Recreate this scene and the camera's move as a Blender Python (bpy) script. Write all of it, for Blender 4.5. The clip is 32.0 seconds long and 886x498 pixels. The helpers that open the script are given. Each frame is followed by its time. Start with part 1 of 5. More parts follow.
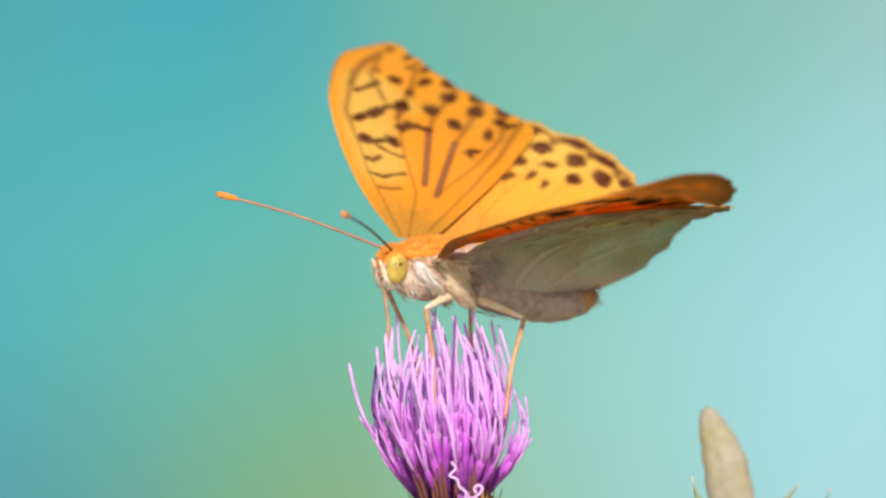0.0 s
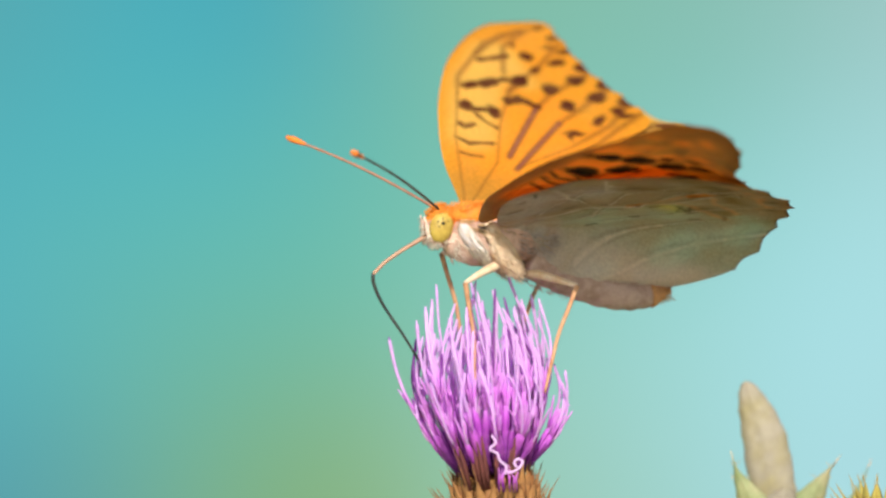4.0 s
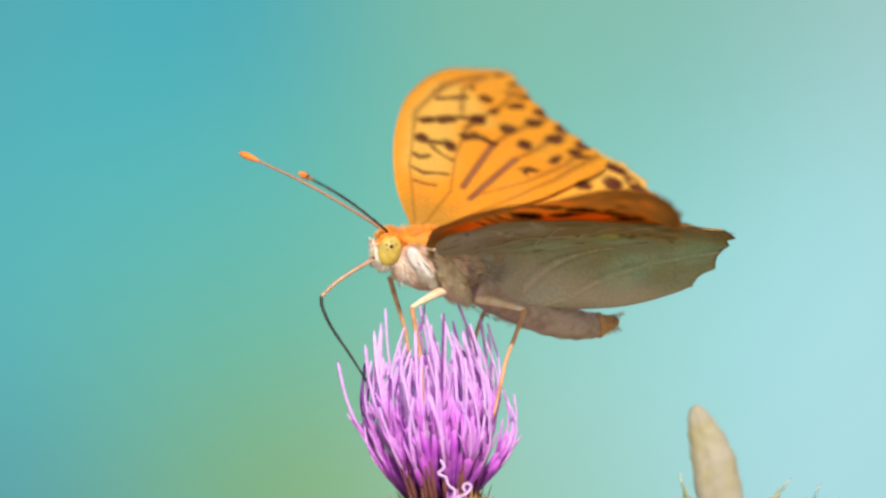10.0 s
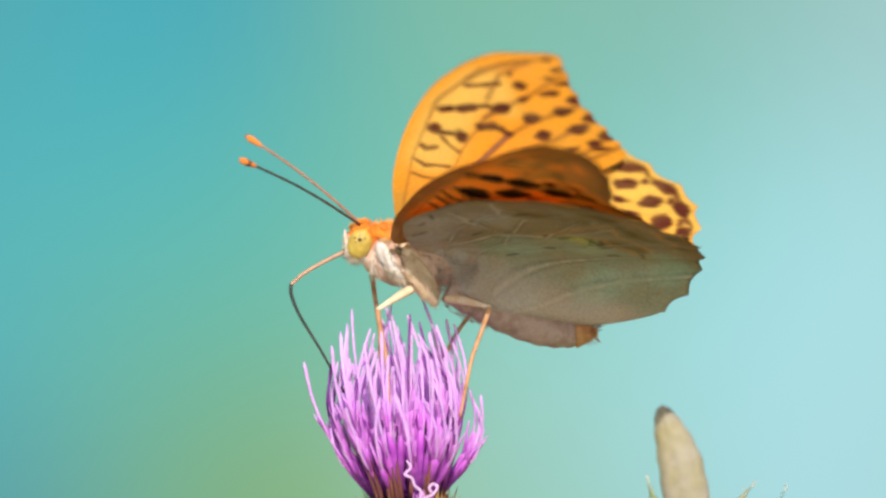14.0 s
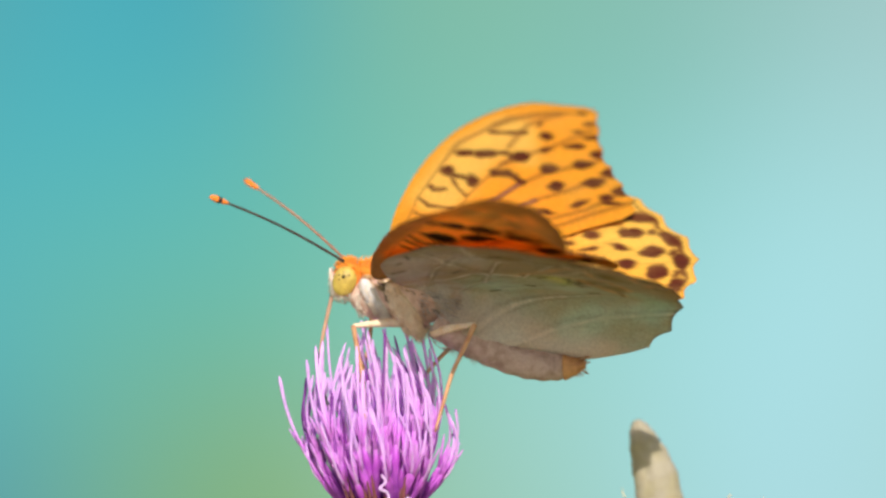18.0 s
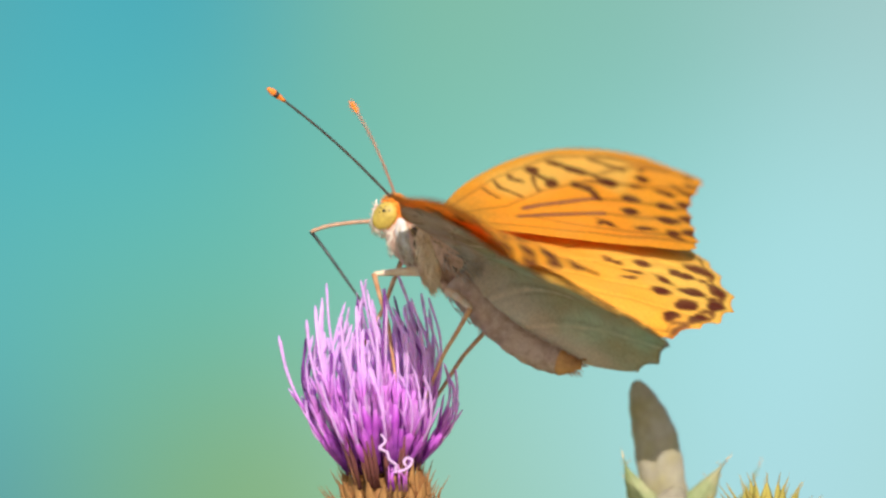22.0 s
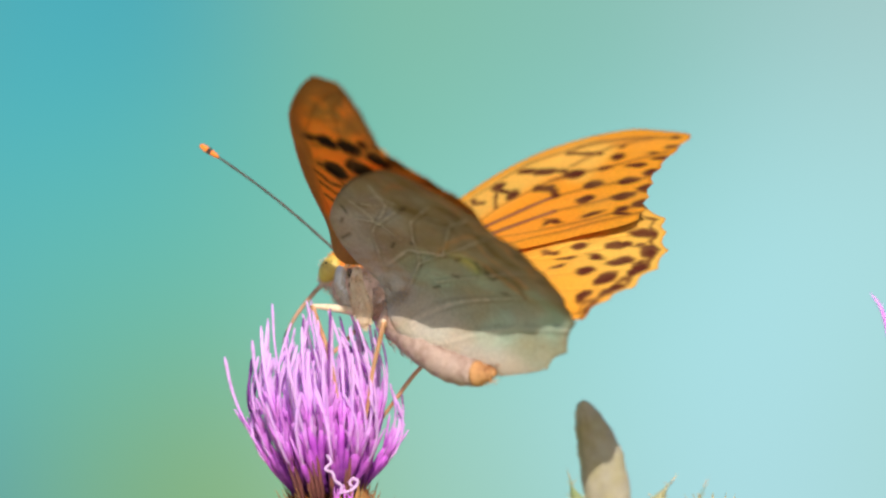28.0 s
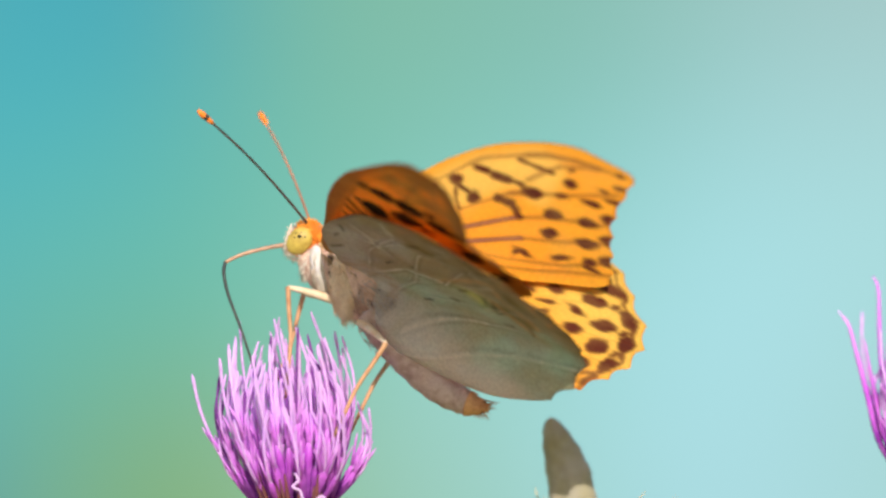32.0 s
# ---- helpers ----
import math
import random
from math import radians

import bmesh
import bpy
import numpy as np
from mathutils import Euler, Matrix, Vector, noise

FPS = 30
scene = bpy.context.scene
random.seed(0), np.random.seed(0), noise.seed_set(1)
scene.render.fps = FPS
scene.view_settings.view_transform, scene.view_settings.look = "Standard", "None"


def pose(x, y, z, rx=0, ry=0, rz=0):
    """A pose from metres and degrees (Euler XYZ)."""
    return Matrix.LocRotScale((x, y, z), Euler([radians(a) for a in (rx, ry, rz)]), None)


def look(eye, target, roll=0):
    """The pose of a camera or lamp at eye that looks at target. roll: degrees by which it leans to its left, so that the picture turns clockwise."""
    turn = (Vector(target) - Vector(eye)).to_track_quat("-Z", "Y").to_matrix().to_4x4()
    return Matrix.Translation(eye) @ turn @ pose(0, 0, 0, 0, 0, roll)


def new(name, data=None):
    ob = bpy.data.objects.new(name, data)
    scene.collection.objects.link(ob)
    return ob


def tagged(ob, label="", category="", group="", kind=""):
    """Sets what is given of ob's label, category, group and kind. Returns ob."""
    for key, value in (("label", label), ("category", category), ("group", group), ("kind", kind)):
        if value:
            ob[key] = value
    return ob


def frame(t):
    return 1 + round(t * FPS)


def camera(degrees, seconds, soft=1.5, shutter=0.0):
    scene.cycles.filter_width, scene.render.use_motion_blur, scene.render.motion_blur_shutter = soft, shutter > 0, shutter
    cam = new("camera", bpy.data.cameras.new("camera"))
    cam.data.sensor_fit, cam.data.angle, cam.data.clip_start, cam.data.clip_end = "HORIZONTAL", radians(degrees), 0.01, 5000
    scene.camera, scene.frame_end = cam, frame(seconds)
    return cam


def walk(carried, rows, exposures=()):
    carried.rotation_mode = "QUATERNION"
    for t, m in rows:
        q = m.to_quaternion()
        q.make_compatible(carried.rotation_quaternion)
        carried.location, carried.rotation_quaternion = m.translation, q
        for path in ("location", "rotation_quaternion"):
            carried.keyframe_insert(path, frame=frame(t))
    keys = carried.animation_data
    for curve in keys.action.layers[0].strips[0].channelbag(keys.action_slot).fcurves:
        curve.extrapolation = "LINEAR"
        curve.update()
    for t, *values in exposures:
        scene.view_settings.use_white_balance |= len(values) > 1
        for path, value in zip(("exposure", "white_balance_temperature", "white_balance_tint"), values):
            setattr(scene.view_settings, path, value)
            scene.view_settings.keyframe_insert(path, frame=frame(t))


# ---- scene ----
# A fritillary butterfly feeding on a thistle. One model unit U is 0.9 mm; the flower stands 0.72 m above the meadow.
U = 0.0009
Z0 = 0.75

cam = camera(6.0, 32.0, soft=2.6)
cam.data.dof.use_dof = True
cam.data.dof.focus_distance = 0.943
cam.data.dof.aperture_fstop = 13.0
walk(cam, [
    (0.0, pose(-0.00003, -0.9450, 0.75000, 90, 0, 0.000)),
    (0.5, pose(-0.00111, -0.9450, 0.74937, 90, 0, 0.000)),
    (1.0, pose(-0.00095, -0.9450, 0.74893, 90, 0, 0.000)),
    (1.5, pose(-0.00054, -0.9450, 0.74795, 90, 0, 0.000)),
    (2.0, pose(0.00013, -0.9450, 0.74709, 90, 0, 0.000)),
    (2.5, pose(-0.00116, -0.9450, 0.74662, 90, 0, -0.001)),
    (3.0, pose(-0.00256, -0.9450, 0.74574, 90, 0, -0.004)),
    (3.5, pose(-0.00347, -0.9450, 0.74624, 90, 0, -0.008)),
    (4.0, pose(-0.00470, -0.9450, 0.74709, 90, 0, -0.013)),
    (4.5, pose(-0.00531, -0.9450, 0.74754, 90, 0, -0.019)),
    (6.5, pose(-0.00733, -0.9450, 0.75183, 90, 0, -0.057)),
    (7.0, pose(-0.00714, -0.9450, 0.75272, 90, 0, -0.069)),
    (7.5, pose(-0.00557, -0.9450, 0.75202, 90, 0, -0.081)),
    (8.0, pose(-0.00405, -0.9450, 0.75164, 90, 0, -0.094)),
    (8.5, pose(-0.00296, -0.9450, 0.75126, 90, 0, -0.109)),
    (9.0, pose(-0.00298, -0.9450, 0.75098, 90, 0, -0.123)),
    (9.5, pose(-0.00290, -0.9450, 0.75073, 90, 0, -0.139)),
    (10.0, pose(-0.00134, -0.9450, 0.74978, 90, 0, -0.156)),
    (10.5, pose(0.00027, -0.9450, 0.74940, 90, 0, -0.173)),
    (11.0, pose(0.00161, -0.9450, 0.74956, 90, 0, -0.192)),
    (11.5, pose(0.00285, -0.9450, 0.74953, 90, 0, -0.210)),
    (12.0, pose(0.00204, -0.9450, 0.74972, 90, 0, -0.229)),
    (12.5, pose(0.00067, -0.9450, 0.74940, 90, 0, -0.247)),
    (13.0, pose(0.00041, -0.9450, 0.74987, 90, 0, -0.265)),
    (13.5, pose(0.00012, -0.9450, 0.75009, 90, 0, -0.282)),
    (14.0, pose(0.00006, -0.9450, 0.74987, 90, 0, -0.299)),
    (14.5, pose(-0.00006, -0.9450, 0.75054, 90, 0, -0.316)),
    (16.5, pose(0.00012, -0.9450, 0.75202, 90, 0, -0.380)),
    (17.0, pose(0.00093, -0.9450, 0.75227, 90, 0, -0.396)),
    (17.5, pose(0.00062, -0.9450, 0.75177, 90, 0, -0.410)),
    (18.0, pose(0.00079, -0.9450, 0.75145, 90, 0, -0.423)),
    (18.5, pose(0.00082, -0.9450, 0.75082, 90, 0, -0.435)),
    (19.0, pose(0.00151, -0.9450, 0.75006, 90, 0, -0.445)),
    (19.5, pose(0.00125, -0.9450, 0.74918, 90, 0, -0.453)),
    (20.0, pose(0.00022, -0.9450, 0.74883, 90, 0, -0.460)),
    (20.5, pose(-0.00025, -0.9450, 0.74864, 90, 0, -0.465)),
    (21.0, pose(-0.00013, -0.9450, 0.74801, 90, 0, -0.469)),
    (21.5, pose(0.00067, -0.9450, 0.74801, 90, 0, -0.474)),
    (22.0, pose(-0.00016, -0.9450, 0.74697, 90, 0, -0.483)),
    (22.5, pose(-0.00110, -0.9450, 0.74637, 90, 0, -0.494)),
    (23.0, pose(-0.00184, -0.9450, 0.74690, 90, 0, -0.508)),
    (23.5, pose(-0.00152, -0.9450, 0.74728, 90, 0, -0.525)),
    (24.0, pose(-0.00011, -0.9450, 0.74785, 90, 0, -0.545)),
    (24.5, pose(0.00052, -0.9450, 0.74810, 90, 0, -0.568)),
    (25.0, pose(0.00041, -0.9450, 0.74823, 90, 0, -0.594)),
    (25.5, pose(0.00032, -0.9450, 0.74792, 90, 0, -0.622)),
    (27.5, pose(0.00141, -0.9450, 0.74801, 90, 0, -0.734)),
    (28.0, pose(0.00132, -0.9450, 0.74927, 90, 0, -0.761)),
    (28.5, pose(0.00057, -0.9450, 0.75092, 90, 0, -0.787)),
    (29.0, pose(0.00101, -0.9450, 0.75183, 90, 0, -0.812)),
    (29.5, pose(0.00078, -0.9450, 0.75240, 90, 0, -0.837)),
    (30.0, pose(0.00101, -0.9450, 0.75347, 90, 0, -0.862)),
    (30.5, pose(0.00129, -0.9450, 0.75297, 90, 0, -0.883)),
    (31.0, pose(0.00098, -0.9450, 0.75227, 90, 0, -0.902)),
    (31.5, pose(0.00192, -0.9450, 0.75316, 90, 0, -0.918)),
    (32.0, pose(0.00214, -0.9450, 0.75126, 90, 0, -0.931)),
])

# ---- light ----
SUN = Vector((0.045, -0.832, 0.553)).normalized()
world = bpy.data.worlds.new("sky")
scene.world = world
world.use_nodes = True
wn = world.node_tree.nodes
sky = wn.new("ShaderNodeTexSky")
sky.sky_type = "NISHITA"
sky.sun_disc = False
sky.sun_elevation = math.asin(SUN.z)
sky.sun_rotation = math.atan2(SUN.x, SUN.y)
wn["Background"].inputs["Strength"].default_value = 0.15
world.node_tree.links.new(sky.outputs[0], wn["Background"].inputs["Color"])
sun_data = bpy.data.lights.new("sun", "SUN")
sun_data.energy = 4.4
sun_data.angle = radians(0.5)
sun_data.color = (1.0, 0.95, 0.86)
sun = new("sun", sun_data)
sun.matrix_world = look(SUN * 3, (0, 0, 0))


# ---- materials ----
def srgb(r, g, b):
    return tuple((c / 255 / 12.92 if c < 10.3 else ((c / 255 + 0.055) / 1.055) ** 2.4) for c in (r, g, b))


def material(name, colour, rough=0.6, second=None, scale=400.0, bump=0.0, translucent=0.0, fine=None, attribute="",
             ramp=None, spec=0.3, subsurface=0.0):
    """A node material: colour varied at two scales of noise, optional gradient along the local z, bump and translucency."""
    m = bpy.data.materials.new(name)
    m.use_nodes = True
    nt = m.node_tree
    n, l = nt.nodes, nt.links
    bsdf = n["Principled BSDF"]
    out = n["Material Output"]
    tc = n.new("ShaderNodeTexCoord")
    big = n.new("ShaderNodeTexNoise")
    big.inputs["Scale"].default_value = scale
    big.inputs["Detail"].default_value = 4
    small = n.new("ShaderNodeTexNoise")
    small.inputs["Scale"].default_value = fine or scale * 6
    small.inputs["Detail"].default_value = 3
    for t in (big, small):
        l.new(tc.outputs["Object"], t.inputs["Vector"])
    base = None
    if attribute:
        a = n.new("ShaderNodeAttribute")
        a.attribute_name = attribute
        base = a.outputs["Color"]
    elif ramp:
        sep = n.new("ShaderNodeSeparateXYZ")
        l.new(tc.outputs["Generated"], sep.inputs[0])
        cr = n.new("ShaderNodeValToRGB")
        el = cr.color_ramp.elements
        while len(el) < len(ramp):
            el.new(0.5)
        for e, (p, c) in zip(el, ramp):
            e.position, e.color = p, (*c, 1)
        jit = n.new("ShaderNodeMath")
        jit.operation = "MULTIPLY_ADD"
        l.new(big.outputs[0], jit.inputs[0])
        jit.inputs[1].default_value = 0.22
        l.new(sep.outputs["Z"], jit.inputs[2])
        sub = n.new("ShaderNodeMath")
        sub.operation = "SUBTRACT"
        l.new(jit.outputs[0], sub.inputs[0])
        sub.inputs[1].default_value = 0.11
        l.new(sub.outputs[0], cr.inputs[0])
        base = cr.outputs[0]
    mix = n.new("ShaderNodeMix")
    mix.data_type = "RGBA"
    if base is not None:
        l.new(base, mix.inputs[6])
    else:
        mix.inputs[6].default_value = (*colour, 1)
    mix.inputs[7].default_value = (*(second or tuple(c * 0.55 for c in colour)), 1)
    fac = n.new("ShaderNodeMapRange")
    fac.inputs["From Min"].default_value = 0.42
    fac.inputs["From Max"].default_value = 0.72
    fac.inputs["To Max"].default_value = 0.75 if second else 0.3
    l.new(big.outputs[0], fac.inputs["Value"])
    l.new(fac.outputs[0], mix.inputs[0])
    info = n.new("ShaderNodeObjectInfo")
    hsv = n.new("ShaderNodeHueSaturation")
    val = n.new("ShaderNodeMath")
    val.operation = "MULTIPLY_ADD"
    l.new(small.outputs[0], val.inputs[0])
    val.inputs[1].default_value = 0.5
    rnd = n.new("ShaderNodeMath")
    rnd.operation = "MULTIPLY_ADD"
    l.new(info.outputs["Random"], rnd.inputs[0])
    rnd.inputs[1].default_value = 0.2
    rnd.inputs[2].default_value = 0.65
    l.new(rnd.outputs[0], val.inputs[2])
    l.new(val.outputs[0], hsv.inputs["Value"])
    l.new(mix.outputs[2], hsv.inputs["Color"])
    l.new(hsv.outputs[0], bsdf.inputs["Base Color"])
    bsdf.inputs["Roughness"].default_value = rough
    bsdf.inputs["Specular IOR Level"].default_value = spec
    if bump:
        b = n.new("ShaderNodeBump")
        b.inputs["Strength"].default_value = bump
        b.inputs["Distance"].default_value = 0.0002
        l.new(small.outputs[0], b.inputs["Height"])
        l.new(b.outputs[0], bsdf.inputs["Normal"])
    if translucent:
        tr = n.new("ShaderNodeBsdfTranslucent")
        ms = n.new("ShaderNodeMixShader")
        ms.inputs[0].default_value = translucent
        if attribute:
            l.new(a.outputs["Alpha"], ms.inputs[0])
        l.new(hsv.outputs[0], tr.inputs["Color"])
        l.new(bsdf.outputs[0], ms.inputs[1])
        l.new(tr.outputs[0], ms.inputs[2])
        l.new(ms.outputs[0], out.inputs["Surface"])
    return m


M_WING = material("wing_scales", (0.8, 0.3, 0.05), rough=0.75, second=(0.75, 0.42, 0.12), scale=260, fine=3200, bump=0.4,
                  translucent=0.38, attribute="scales", spec=0.12)
M_WING.node_tree.nodes["Map Range"].inputs["To Max"].default_value = 0.16
M_FUR = material("orange_fur", srgb(245, 150, 50), 0.8, srgb(255, 180, 80), 900, 0.3)
M_DORSUM = material("orange_dorsum", srgb(235, 140, 45), 0.8, srgb(190, 120, 70), 700, 0.4)
M_GREY = material("grey_hair", srgb(218, 182, 164), 0.85, srgb(176, 134, 114), 900, 0.4)
M_CREAM = material("cream_hair", srgb(240, 216, 188), 0.85, srgb(228, 188, 146), 900, 0.5)
M_SILVER = material("silver_hair", srgb(226, 218, 216), 0.85, srgb(176, 164, 166), 900, 0.5)
M_TAN = material("tan_hair", srgb(228, 192, 140), 0.85, srgb(170, 128, 84), 900, 0.5)
M_PALEFUR = material("pale_hair", srgb(194, 182, 176), 0.85, srgb(152, 136, 130), 900, 0.5)
M_DARKHAIR = material("dark_hair", srgb(90, 72, 66), 0.85, srgb(60, 48, 46), 900, 0.4)
M_PALP = material("palp_scales", srgb(240, 218, 202), 0.8, srgb(212, 160, 130), 900, 0.4)
M_WHITE = material("white_hair", srgb(235, 225, 210), 0.85, srgb(200, 170, 150), 900, 0.5)
M_EYE = material("compound_eye", srgb(198, 168, 78), 0.45, srgb(152, 118, 48), 700, 0.2, fine=9000, spec=0.4)
M_EYESPOT = material("pseudopupil", srgb(60, 50, 25), 0.3)
M_ABD = material("abdomen_scales", srgb(192, 164, 150), 0.8, srgb(146, 112, 98), 900, 0.6)
M_ABDTIP = material("abdomen_tip", srgb(205, 150, 98), 0.8, srgb(150, 95, 60), 600, 0.4)
M_LEG = material("leg_scales", srgb(205, 155, 115), 0.6, srgb(165, 108, 72), 900, 0.3)
M_LEGPALE = material("pale_leg", srgb(238, 215, 185), 0.6, srgb(225, 180, 130), 900, 0.3)
M_ANT = material("antenna_shaft", srgb(66, 58, 54), 0.5, srgb(96, 76, 62), 260, 0.1, fine=700)
M_ANTPALE = material("antenna_shaft_pale", srgb(176, 122, 96), 0.5, srgb(140, 96, 78), 260, 0.1, fine=700)
M_CLUB = material("antenna_club", srgb(240, 128, 44), 0.6, srgb(206, 96, 44), 400, 0.1, fine=900)
M_DARK = material("black_ring", srgb(40, 32, 30), 0.5)
M_TONGUE = material("proboscis_base", srgb(195, 150, 120), 0.4, srgb(150, 120, 100), 900)
M_TONGUE_DARK = material("proboscis_tip", srgb(55, 60, 60), 0.35, srgb(80, 80, 75), 900)
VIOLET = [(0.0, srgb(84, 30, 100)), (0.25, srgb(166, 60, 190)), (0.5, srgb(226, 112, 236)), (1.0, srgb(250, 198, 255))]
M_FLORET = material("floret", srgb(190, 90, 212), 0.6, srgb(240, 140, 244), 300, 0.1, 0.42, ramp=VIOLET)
M_STYLE = material("style", srgb(250, 208, 255), 0.6, srgb(234, 178, 252), 260, 0.1, 0.42)
M_ANTHER = material("anther_tube", srgb(132, 62, 150), 0.65, srgb(170, 92, 190), 300, 0.1, 0.2)
M_WITHER = material("withered_floret", srgb(122, 70, 66), 0.8, srgb(84, 44, 52), 400, 0.3, 0.1)
M_CURL = material("pale_style", srgb(212, 168, 220), 0.6, srgb(228, 190, 230), 300)
M_BRACT = material("bract", srgb(172, 124, 74), 0.8, srgb(104, 62, 56), 500, 0.4, 0.1)
M_BRACTGREEN = material("green_bract", srgb(188, 172, 84), 0.7, srgb(180, 132, 64), 500, 0.4, 0.15)
M_SPINE = material("spine", srgb(225, 190, 130), 0.5, srgb(150, 90, 60), 900)
M_WOOL = material("bract_wool", srgb(205, 142, 78), 0.9, srgb(170, 96, 60), 300)
M_STEM = material("stem", srgb(150, 160, 100), 0.7, srgb(170, 150, 105), 300, 0.5)
M_LEAF = material("thistle_leaf", srgb(162, 152, 132), 0.75, srgb(150, 138, 84), 260, 0.6, 0.08, fine=900)
M_LEAFGREEN = material("thistle_leaf_green", srgb(150, 162, 112), 0.75, srgb(204, 190, 150), 200, 0.5, 0.2)
# Ground out of view, kept pale to bounce fill up under the wings.
M_SOIL = material("meadow_ground", srgb(150, 150, 104), 0.95, srgb(172, 156, 118), 3.0, 0.6)


# ---- building helpers ----
def mesh_object(name, bm, mat, parent=None, label="", smooth=True):
    me = bpy.data.meshes.new(name)
    bm.to_mesh(me)
    bm.free()
    if smooth:
        me.shade_smooth()
    if mat:
        me.materials.append(mat)
    ob = new(name, me)
    if parent:
        ob.parent = parent
    if label:
        tagged(ob, label)
    return ob


part = mesh_object


def tube(bm, points, radii, sides=8):
    """A capped tube along points (Vectors)."""
    pts = [Vector(p) for p in points]
    rings = []
    ref = Vector((0.12, 0.99, 0.05))
    for i, p in enumerate(pts):
        d = (pts[min(i + 1, len(pts) - 1)] - pts[max(i - 1, 0)]).normalized()
        a = d.cross(ref)
        if a.length < 0.05:
            a = d.cross(Vector((1, 0, 0)))
        a.normalize()
        b = d.cross(a)
        rings.append([bm.verts.new(p + (a * math.cos(k * 2 * math.pi / sides) + b * math.sin(k * 2 * math.pi / sides)) * radii[i])
                      for k in range(sides)])
    for r, s in zip(rings, rings[1:]):
        for k in range(sides):
            bm.faces.new((r[k], r[(k + 1) % sides], s[(k + 1) % sides], s[k]))
    bm.faces.new(rings[0][::-1])
    bm.faces.new(rings[-1])


def curve_points(control, count):
    """Catmull-Rom points through the control points."""
    c = [np.array(p, float) for p in control]
    c = [2 * c[0] - c[1], *c, 2 * c[-1] - c[-2]]
    out = []
    spans = len(c) - 3
    for i in range(count):
        s = min(i / (count - 1) * spans, spans - 1e-9)
        k, f = int(s), s - int(s)
        p0, p1, p2, p3 = c[k:k + 4]
        out.append(0.5 * (2 * p1 + (p2 - p0) * f + (2 * p0 - 5 * p1 + 4 * p2 - p3) * f ** 2 + (3 * p1 - p0 - 3 * p2 + p3) * f ** 3))
    return out


def ellipsoid(bm, centre, radii, tilt=0.0, seg=20, rings=14, rough=0.0):
    m = Matrix.Translation(centre) @ pose(0, 0, 0, 0, tilt, 0) @ Matrix.Diagonal((*radii, 1))
    r = bmesh.ops.create_uvsphere(bm, u_segments=seg, v_segments=rings, radius=1, matrix=m)
    if rough:
        for v in r["verts"]:
            v.co += (v.co - Vector(centre)).normalized() * rough * noise.noise(v.co * 900)


def spike(bm, root, way, length, width, sides=4):
    way = Vector(way).normalized()
    a = way.orthogonal().normalized()
    b = way.cross(a)
    ring = [bm.verts.new(Vector(root) + (a * math.cos(k * 2 * math.pi / sides) + b * math.sin(k * 2 * math.pi / sides)) * width) for k in range(sides)]
    mid = [bm.verts.new(Vector(root) + way * length * 0.55 + (a * math.cos(k * 2 * math.pi / sides) + b * math.sin(k * 2 * math.pi / sides)) * width * 0.6)
           for k in range(sides)]
    tip = bm.verts.new(Vector(root) + way * length)
    for k in range(sides):
        j = (k + 1) % sides
        bm.faces.new((ring[k], ring[j], mid[j], mid[k]))
        bm.faces.new((mid[k], mid[j], tip))


def thing(name, label, category, group=""):
    return tagged(new(name), label, category, group)


# ---- setting ----
bm = bmesh.new()
bmesh.ops.create_grid(bm, x_segments=60, y_segments=60, size=600)
ground = tagged(mesh_object("ground", bm, M_SOIL), "dry green meadow ground far below the flowers", "ground", kind="structure")

# The far distance is one soft blur of water and hillside: broad patches of colour on a curved backdrop.
BACK = 12.0
PX = 0.0702 / 1050.0
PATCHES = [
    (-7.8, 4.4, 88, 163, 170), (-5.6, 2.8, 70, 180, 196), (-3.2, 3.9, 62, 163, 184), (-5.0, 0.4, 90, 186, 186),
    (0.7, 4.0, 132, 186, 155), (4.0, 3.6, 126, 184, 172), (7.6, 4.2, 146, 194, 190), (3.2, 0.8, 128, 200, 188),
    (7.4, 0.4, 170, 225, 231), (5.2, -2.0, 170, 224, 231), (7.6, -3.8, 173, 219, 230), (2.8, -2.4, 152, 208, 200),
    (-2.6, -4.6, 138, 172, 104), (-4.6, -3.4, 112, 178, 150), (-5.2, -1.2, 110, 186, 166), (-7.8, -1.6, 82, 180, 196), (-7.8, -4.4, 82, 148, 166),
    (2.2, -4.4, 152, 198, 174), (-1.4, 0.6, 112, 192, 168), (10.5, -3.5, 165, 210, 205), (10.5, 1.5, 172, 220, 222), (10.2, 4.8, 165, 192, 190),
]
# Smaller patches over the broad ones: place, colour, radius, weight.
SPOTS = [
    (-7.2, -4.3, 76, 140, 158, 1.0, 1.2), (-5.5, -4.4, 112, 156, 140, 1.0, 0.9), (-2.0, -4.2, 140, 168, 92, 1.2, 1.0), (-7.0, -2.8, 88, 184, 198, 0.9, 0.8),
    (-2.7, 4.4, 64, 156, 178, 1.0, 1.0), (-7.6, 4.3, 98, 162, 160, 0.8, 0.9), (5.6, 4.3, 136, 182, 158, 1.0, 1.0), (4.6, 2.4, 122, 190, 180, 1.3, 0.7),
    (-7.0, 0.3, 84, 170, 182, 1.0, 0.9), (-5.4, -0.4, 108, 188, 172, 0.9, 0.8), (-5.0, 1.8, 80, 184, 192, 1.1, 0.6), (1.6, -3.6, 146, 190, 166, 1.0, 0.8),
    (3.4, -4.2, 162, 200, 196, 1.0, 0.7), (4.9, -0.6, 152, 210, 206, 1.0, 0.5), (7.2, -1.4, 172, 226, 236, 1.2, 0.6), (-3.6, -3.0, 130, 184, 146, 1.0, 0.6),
]


